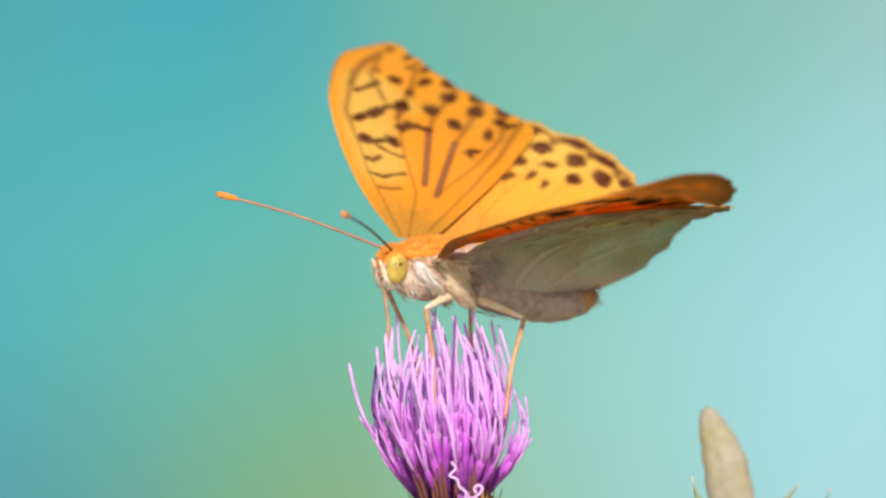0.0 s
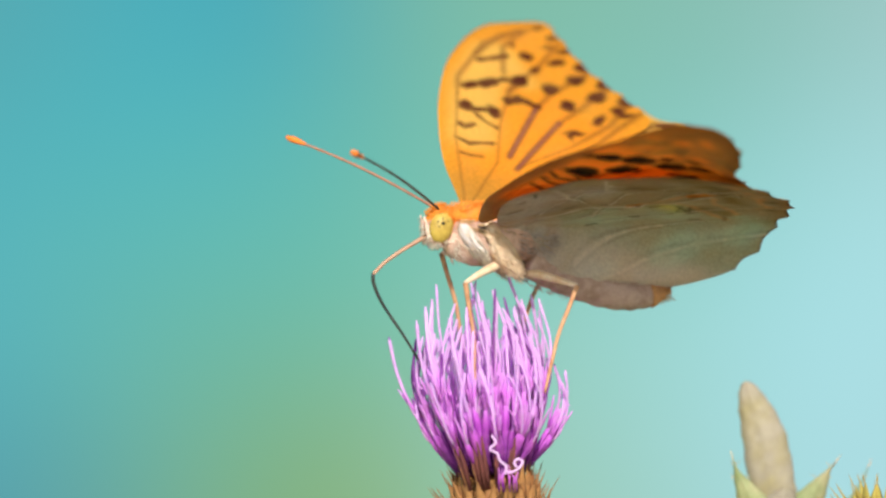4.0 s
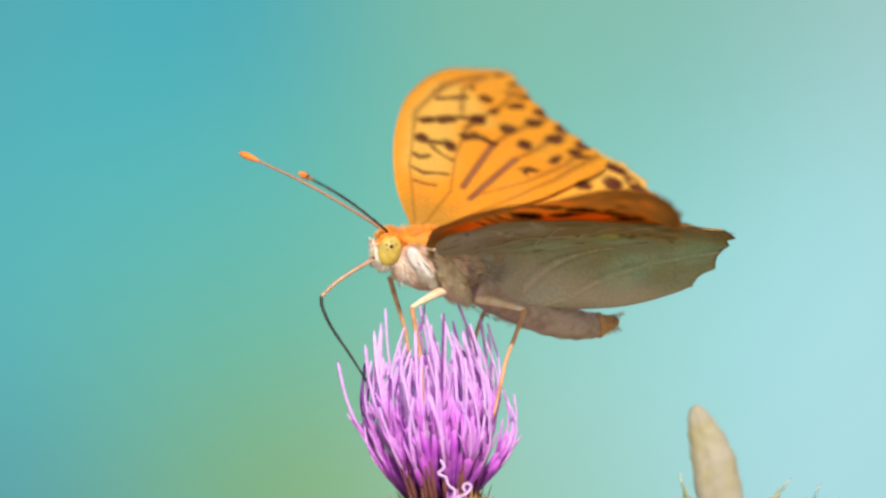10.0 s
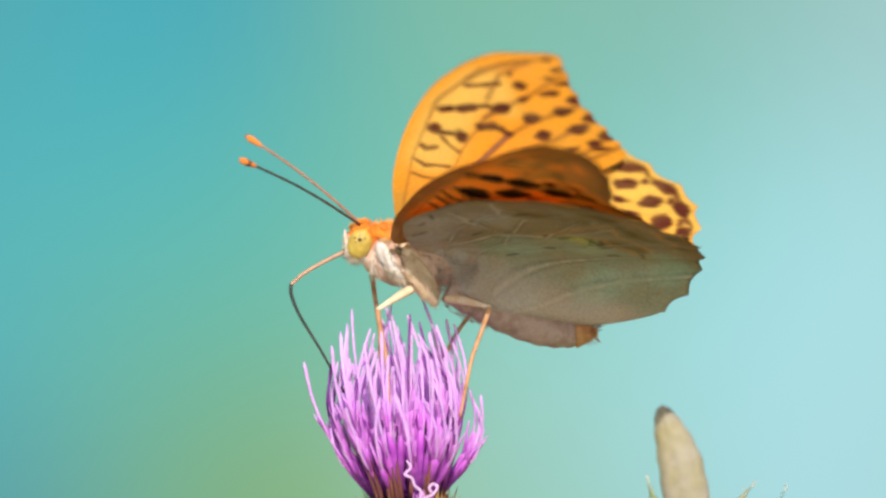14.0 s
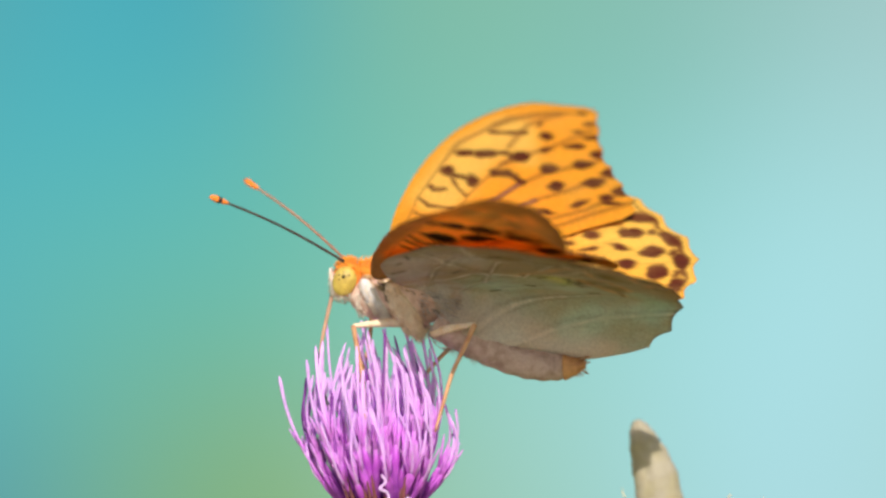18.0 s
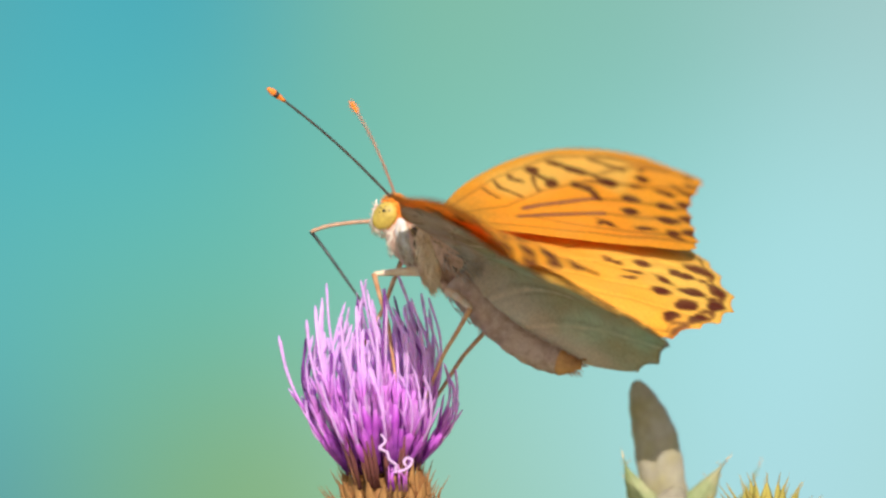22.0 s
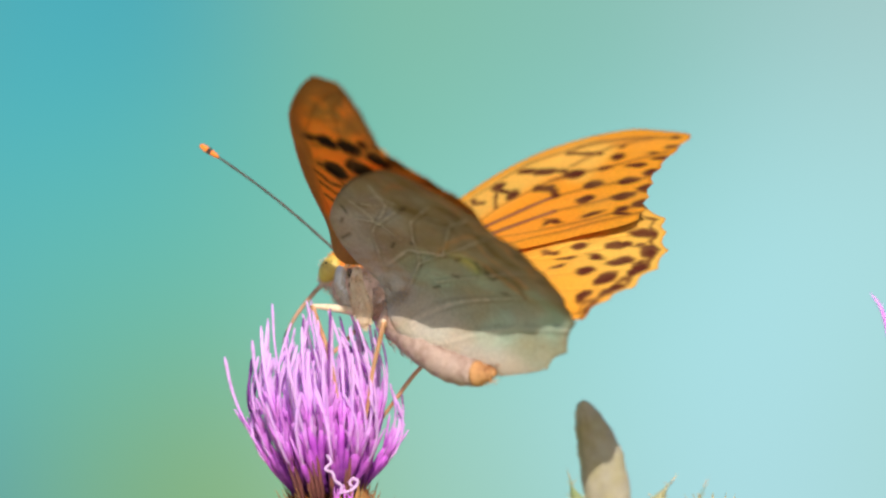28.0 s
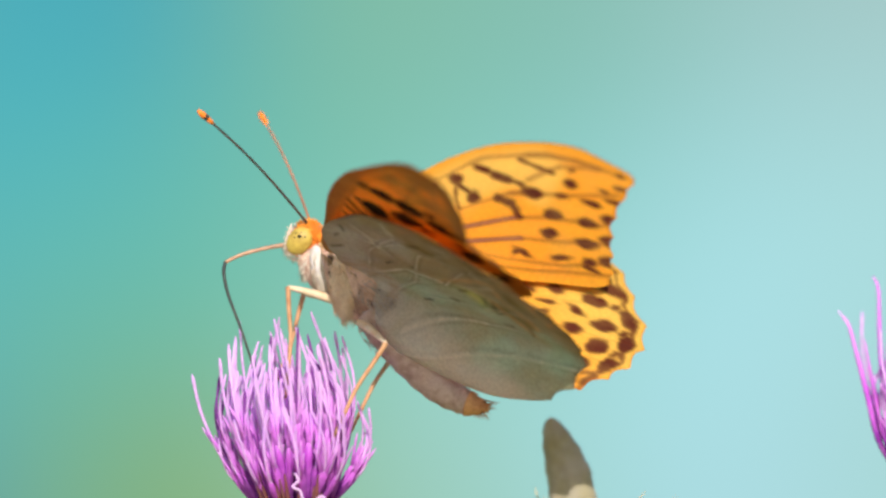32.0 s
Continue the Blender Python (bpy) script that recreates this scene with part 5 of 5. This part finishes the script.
    walk(wing_parts["fore", -1], [
        (0.0, fore_right(35.3, 6.7, -14.1)),
        (0.5, fore_right(39.7, 5.6, -15.6)),
        (1.0, fore_right(41.2, 7.3, -15.3)),
        (1.5, fore_right(46.1, 6.7, -14.9)),
        (2.0, fore_right(51.9, 8.8, -14.1)),
        (2.5, fore_right(50.2, 8.0, -15.1)),
        (3.0, fore_right(46.7, 9.4, -14.4)),
        (3.5, fore_right(42.6, 5.4, -10.8)),
        (4.0, fore_right(37.8, 5.4, -12.2)),
        (4.5, fore_right(35.6, 3.7, -12.8)),
        (6.5, fore_right(39.3, 3.4, -14.0)),
        (7.0, fore_right(44.3, 3.0, -13.7)),
        (7.5, fore_right(45.9, 3.5, -14.0)),
        (8.0, fore_right(45.2, 4.3, -13.4)),
        (8.5, fore_right(43.7, 5.2, -14.0)),
        (9.0, fore_right(41.6, 4.6, -13.4)),
        (9.5, fore_right(38.5, 5.4, -15.0)),
        (10.0, fore_right(32.4, 5.2, -13.6)),
        (10.5, fore_right(31.6, 4.7, -14.3)),
        (11.0, fore_right(34.2, 6.1, -13.2)),
        (11.5, fore_right(41.6, 6.8, -13.2)),
        (12.0, fore_right(47.8, 6.5, -14.0)),
        (12.5, fore_right(46.6, 9.4, -15.2)),
        (13.0, fore_right(45.9, 7.5, -16.4)),
        (13.5, fore_right(40.3, 7.0, -12.2)),
        (14.0, fore_right(34.5, 6.2, -9.2)),
        (14.5, fore_right(33.2, 5.4, -10.6)),
        (16.5, fore_right(42.7, 6.0, -16.5)),
        (17.0, fore_right(42.7, 5.5, -17.9)),
        (17.5, fore_right(42.5, 6.4, -18.7)),
        (18.0, fore_right(34.8, 3.0, -14.1)),
        (18.5, fore_right(34.1, 2.5, -13.6)),
        (19.0, fore_right(35.5, 4.7, -16.0)),
        (19.5, fore_right(41.4, 7.5, -19.1)),
        (20.0, fore_right(36.9, 7.0, -19.3)),
        (20.5, fore_right(30.1, 5.4, -11.5)),
        (21.0, fore_right(26.5, 5.8, -11.3)),
        (21.5, fore_right(24.5, 4.9, -11.3)),
        (22.0, fore_right(24.2, 5.9, -11.4)),
        (22.5, fore_right(25.8, 5.5, -13.2)),
        (23.0, fore_right(29.7, 6.2, -12.8)),
        (23.5, fore_right(37.8, 7.5, -12.5)),
        (24.0, fore_right(47.3, 8.2, -11.3)),
        (24.5, fore_right(48.7, 9.3, -10.7)),
        (25.0, fore_right(43.9, 9.9, -10.3)),
        (25.5, fore_right(40.1, 11.8, -15.1)),
        (27.5, fore_right(51.6, 5.2, -7.9)),
        (28.0, fore_right(49.1, 6.1, -8.3)),
        (28.5, fore_right(55.2, 6.5, -8.2)),
        (29.0, fore_right(47.2, 6.7, -7.6)),
        (29.5, fore_right(47.8, 6.0, -8.9)),
        (30.0, fore_right(39.1, 5.9, -9.1)),
        (30.5, fore_right(42.9, 5.0, -10.4)),
        (31.0, fore_right(33.7, 2.8, -10.1)),
        (31.5, fore_right(30.0, 8.1, -24.4)),
        (32.0, fore_right(37.1, 5.4, -16.5)),
    ])
    walk(wing_parts["hind", -1], [
        (0.0, hind_right(34.8, 6.7, -21.9)),
        (0.5, hind_right(39.2, 5.6, -22.3)),
        (1.0, hind_right(40.6, 7.3, -22.7)),
        (1.5, hind_right(45.4, 6.7, -21.9)),
        (2.0, hind_right(51.0, 8.8, -21.1)),
        (2.5, hind_right(49.2, 8.0, -21.2)),
        (3.0, hind_right(45.7, 9.4, -21.2)),
        (3.5, hind_right(41.3, 5.4, -17.4)),
        (4.0, hind_right(36.2, 5.4, -13.6)),
        (4.5, hind_right(33.9, 3.7, -12.1)),
        (6.5, hind_right(37.4, 3.4, -6.0)),
        (7.0, hind_right(42.4, 3.0, -4.4)),
        (7.5, hind_right(43.9, 3.5, -3.7)),
        (8.0, hind_right(43.2, 4.3, -2.9)),
        (8.5, hind_right(41.7, 5.2, -2.6)),
        (9.0, hind_right(39.6, 4.6, -2.4)),
        (9.5, hind_right(36.6, 5.4, -2.5)),
        (10.0, hind_right(30.4, 5.2, -2.6)),
        (10.5, hind_right(29.6, 4.7, -3.2)),
        (11.0, hind_right(32.2, 6.1, -3.7)),
        (11.5, hind_right(39.7, 6.8, -4.9)),
        (12.0, hind_right(45.8, 6.5, -6.1)),
        (12.5, hind_right(44.7, 9.4, -8.4)),
        (13.0, hind_right(44.1, 7.5, -10.6)),
        (13.5, hind_right(38.7, 7.0, -14.7)),
        (14.0, hind_right(33.0, 6.2, -18.8)),
        (14.5, hind_right(31.4, 5.4, -20.6)),
        (16.5, hind_right(40.8, 6.0, -25.2)),
        (17.0, hind_right(40.6, 5.5, -26.3)),
        (17.5, hind_right(39.8, 6.4, -27.2)),
        (18.0, hind_right(32.7, 3.0, -23.0)),
        (18.5, hind_right(31.7, 2.5, -21.9)),
        (19.0, hind_right(33.2, 4.7, -24.4)),
        (19.5, hind_right(38.4, 7.5, -27.7)),
        (20.0, hind_right(34.7, 7.0, -28.3)),
        (20.5, hind_right(29.0, 5.4, -23.0)),
        (21.0, hind_right(24.5, 5.8, -22.7)),
        (21.5, hind_right(22.8, 4.9, -23.4)),
        (22.0, hind_right(22.4, 5.9, -22.8)),
        (22.5, hind_right(24.2, 5.5, -24.8)),
        (23.0, hind_right(27.8, 6.2, -23.6)),
        (23.5, hind_right(35.8, 7.5, -23.2)),
        (24.0, hind_right(45.4, 8.2, -21.8)),
        (24.5, hind_right(47.3, 9.3, -21.4)),
        (25.0, hind_right(42.1, 9.9, -20.1)),
        (25.5, hind_right(38.3, 11.8, -23.6)),
        (27.5, hind_right(47.7, 5.2, -18.8)),
        (28.0, hind_right(46.4, 6.1, -18.8)),
        (28.5, hind_right(52.2, 6.5, -19.5)),
        (29.0, hind_right(45.3, 6.7, -18.7)),
        (29.5, hind_right(44.5, 6.0, -19.3)),
        (30.0, hind_right(37.4, 5.9, -18.6)),
        (30.5, hind_right(40.1, 5.0, -20.0)),
        (31.0, hind_right(31.7, 2.8, -18.8)),
        (31.5, hind_right(27.2, 8.1, -29.0)),
        (32.0, hind_right(34.3, 5.4, -23.9)),
    ])
    walk(wing_parts["fore", 1], [
        (0.0, fore_left(21.9, -2.8, -16.5)),
        (0.5, fore_left(24.1, -1.8, -13.2)),
        (1.0, fore_left(26.7, -1.5, -11.2)),
        (1.5, fore_left(30.3, -0.1, -10.7)),
        (2.0, fore_left(32.8, 0.1, -10.3)),
        (2.5, fore_left(31.4, 0.3, -11.4)),
        (3.0, fore_left(29.0, -0.8, -12.5)),
        (3.5, fore_left(27.6, -2.3, -12.8)),
        (4.0, fore_left(26.7, -3.8, -16.8)),
        (4.5, fore_left(26.4, -4.6, -17.5)),
        (6.5, fore_left(30.8, -3.3, -19.8)),
        (7.0, fore_left(32.4, -2.5, -20.4)),
        (7.5, fore_left(31.5, -3.7, -19.2)),
        (8.0, fore_left(32.3, -2.8, -18.0)),
        (8.5, fore_left(30.8, -2.1, -18.2)),
        (9.0, fore_left(28.3, -1.7, -18.5)),
        (9.5, fore_left(22.5, -2.7, -17.0)),
        (10.0, fore_left(20.0, -0.9, -15.4)),
        (10.5, fore_left(20.5, -3.0, -15.0)),
        (11.0, fore_left(25.0, -1.9, -14.9)),
        (11.5, fore_left(31.8, 3.3, -14.9)),
        (12.0, fore_left(33.3, 3.1, -15.0)),
        (12.5, fore_left(33.7, 2.6, -15.9)),
        (13.0, fore_left(33.7, 0.6, -17.0)),
        (13.5, fore_left(33.2, 1.0, -18.4)),
        (14.0, fore_left(32.2, -1.0, -19.9)),
        (14.5, fore_left(32.9, -2.0, -19.6)),
        (16.5, fore_left(35.9, -2.7, -18.1)),
        (17.0, fore_left(37.3, -2.4, -17.8)),
        (17.5, fore_left(32.1, -1.7, -20.0)),
        (18.0, fore_left(26.5, -0.4, -22.1)),
        (18.5, fore_left(29.7, -0.2, -22.0)),
        (19.0, fore_left(31.1, -2.0, -21.8)),
        (19.5, fore_left(32.7, -1.7, -20.5)),
        (20.0, fore_left(34.5, -1.3, -19.2)),
        (20.5, fore_left(26.7, -1.5, -18.1)),
        (21.0, fore_left(20.7, -1.9, -19.0)),
        (21.5, fore_left(17.0, 0.2, -20.2)),
        (22.0, fore_left(13.2, 3.1, -21.2)),
        (22.5, fore_left(15.3, 0.6, -19.1)),
        (23.0, fore_left(18.8, -2.2, -15.8)),
        (23.5, fore_left(28.4, -2.4, -13.1)),
        (24.0, fore_left(37.4, -0.8, -16.3)),
        (24.5, fore_left(41.3, -0.2, -18.4)),
        (25.0, fore_left(29.8, -1.0, -14.7)),
        (25.5, fore_left(25.5, -1.0, -12.1)),
        (27.5, fore_left(26.7, 1.1, -16.5)),
        (28.0, fore_left(31.5, 1.1, -19.2)),
        (28.5, fore_left(23.8, 1.5, -19.3)),
        (29.0, fore_left(24.9, -0.9, -18.8)),
        (29.5, fore_left(21.6, 0.9, -15.4)),
        (30.0, fore_left(22.0, -1.7, -19.1)),
        (30.5, fore_left(18.7, 2.6, -14.7)),
        (31.0, fore_left(31.5, 2.2, -16.4)),
        (31.5, fore_left(48.4, -1.1, -6.1)),
        (32.0, fore_left(30.7, -0.2, -13.2)),
    ])
    walk(wing_parts["hind", 1], [
        (0.0, hind_left(19.8, 3.9, -24.2)),
        (0.5, hind_left(22.2, 4.8, -23.5)),
        (1.0, hind_left(24.9, 5.1, -24.8)),
        (1.5, hind_left(28.6, 7.1, -22.3)),
        (2.0, hind_left(30.9, 7.8, -19.9)),
        (2.5, hind_left(29.1, 8.6, -18.2)),
        (3.0, hind_left(26.4, 8.0, -16.4)),
        (3.5, hind_left(24.3, 5.5, -17.3)),
        (4.0, hind_left(22.9, 3.0, -19.9)),
        (4.5, hind_left(22.1, 1.9, -21.4)),
        (6.5, hind_left(26.1, 2.9, -18.5)),
        (7.0, hind_left(27.5, 3.5, -17.7)),
        (7.5, hind_left(26.5, 2.2, -15.3)),
        (8.0, hind_left(27.6, 2.9, -12.7)),
        (8.5, hind_left(26.9, 4.0, -13.4)),
        (9.0, hind_left(25.2, 4.8, -14.1)),
        (9.5, hind_left(20.2, 4.1, -12.7)),
        (10.0, hind_left(19.0, 6.2, -11.6)),
        (10.5, hind_left(18.9, 3.8, -8.9)),
        (11.0, hind_left(23.4, 4.3, -6.2)),
        (11.5, hind_left(29.9, 6.8, -8.5)),
        (12.0, hind_left(31.0, 3.9, -10.7)),
        (12.5, hind_left(30.7, 4.5, -12.4)),
        (13.0, hind_left(30.4, 3.9, -13.9)),
        (13.5, hind_left(29.1, 5.7, -16.6)),
        (14.0, hind_left(27.7, 5.0, -19.3)),
        (14.5, hind_left(28.4, 3.9, -19.3)),
        (16.5, hind_left(31.4, 2.2, -18.8)),
        (17.0, hind_left(32.6, 2.4, -20.3)),
        (17.5, hind_left(28.0, 3.3, -20.6)),
        (18.0, hind_left(22.7, 4.5, -22.5)),
        (18.5, hind_left(26.3, 4.9, -22.2)),
        (19.0, hind_left(27.8, 3.2, -22.0)),
        (19.5, hind_left(29.4, 3.1, -21.4)),
        (20.0, hind_left(31.1, 3.3, -21.8)),
        (20.5, hind_left(24.4, 3.8, -23.3)),
        (21.0, hind_left(19.9, 4.1, -20.7)),
        (21.5, hind_left(17.7, 3.2, -21.9)),
        (22.0, hind_left(15.0, 2.5, -21.5)),
        (22.5, hind_left(16.7, 3.7, -19.9)),
        (23.0, hind_left(17.7, 4.9, -18.0)),
        (23.5, hind_left(24.4, 3.4, -19.8)),
        (24.0, hind_left(32.6, 2.8, -19.7)),
        (24.5, hind_left(36.9, 3.7, -18.5)),
        (25.0, hind_left(26.3, 6.1, -15.3)),
        (25.5, hind_left(24.3, 6.2, -11.9)),
        (27.5, hind_left(25.4, 5.2, -24.9)),
        (28.0, hind_left(29.9, 4.7, -27.3)),
        (28.5, hind_left(22.8, 5.6, -24.6)),
        (29.0, hind_left(23.3, 3.9, -26.8)),
        (29.5, hind_left(19.6, 6.4, -24.3)),
        (30.0, hind_left(19.5, 4.5, -25.3)),
        (30.5, hind_left(16.1, 8.6, -20.8)),
        (31.0, hind_left(28.0, 8.3, -19.7)),
        (31.5, hind_left(44.2, 4.5, -9.5)),
        (32.0, hind_left(27.5, 4.4, -10.8)),
    ])
    foot_of = main_flower.matrix_world
    for side, is_hind, hip, way, femur, tibia in legs:
        upper, lower = [], []
        for t, m in body:
            inv = m.inverted()
            foot = inv @ (foot_of @ (blend_steps(t, FEET[side, is_hind]) * U))
            a = hip * U
            knee = two_bones(a, foot, LEG_F * U, LEG_T * U, way)
            upper.append((t, aimed(a, knee, (0.1, 0, 1))))
            lower.append((t, aimed(knee, foot, (0.8 if is_hind else -0.8, 0, 0.6))))
        walk(femur, upper)
        walk(tibia, lower)
    upper, lower = [], []
    for t, m in body:
        inv = m.inverted()
        tip = inv @ (foot_of @ (blend_steps(t, DIPS) * U))
        a = Vector((10.0, 0, -2.3)) * U
        bend = two_bones(a, tip, TONGUE_A * U, TONGUE_B * U, Vector((1, 0, 0.5)))
        upper.append((t, aimed(a, bend, (0.05, 0, 1))))
        lower.append((t, aimed(bend, tip, (-0.9, 0, -0.4))))
    walk(tongue_a, upper)
    walk(tongue_b, lower)


motions()
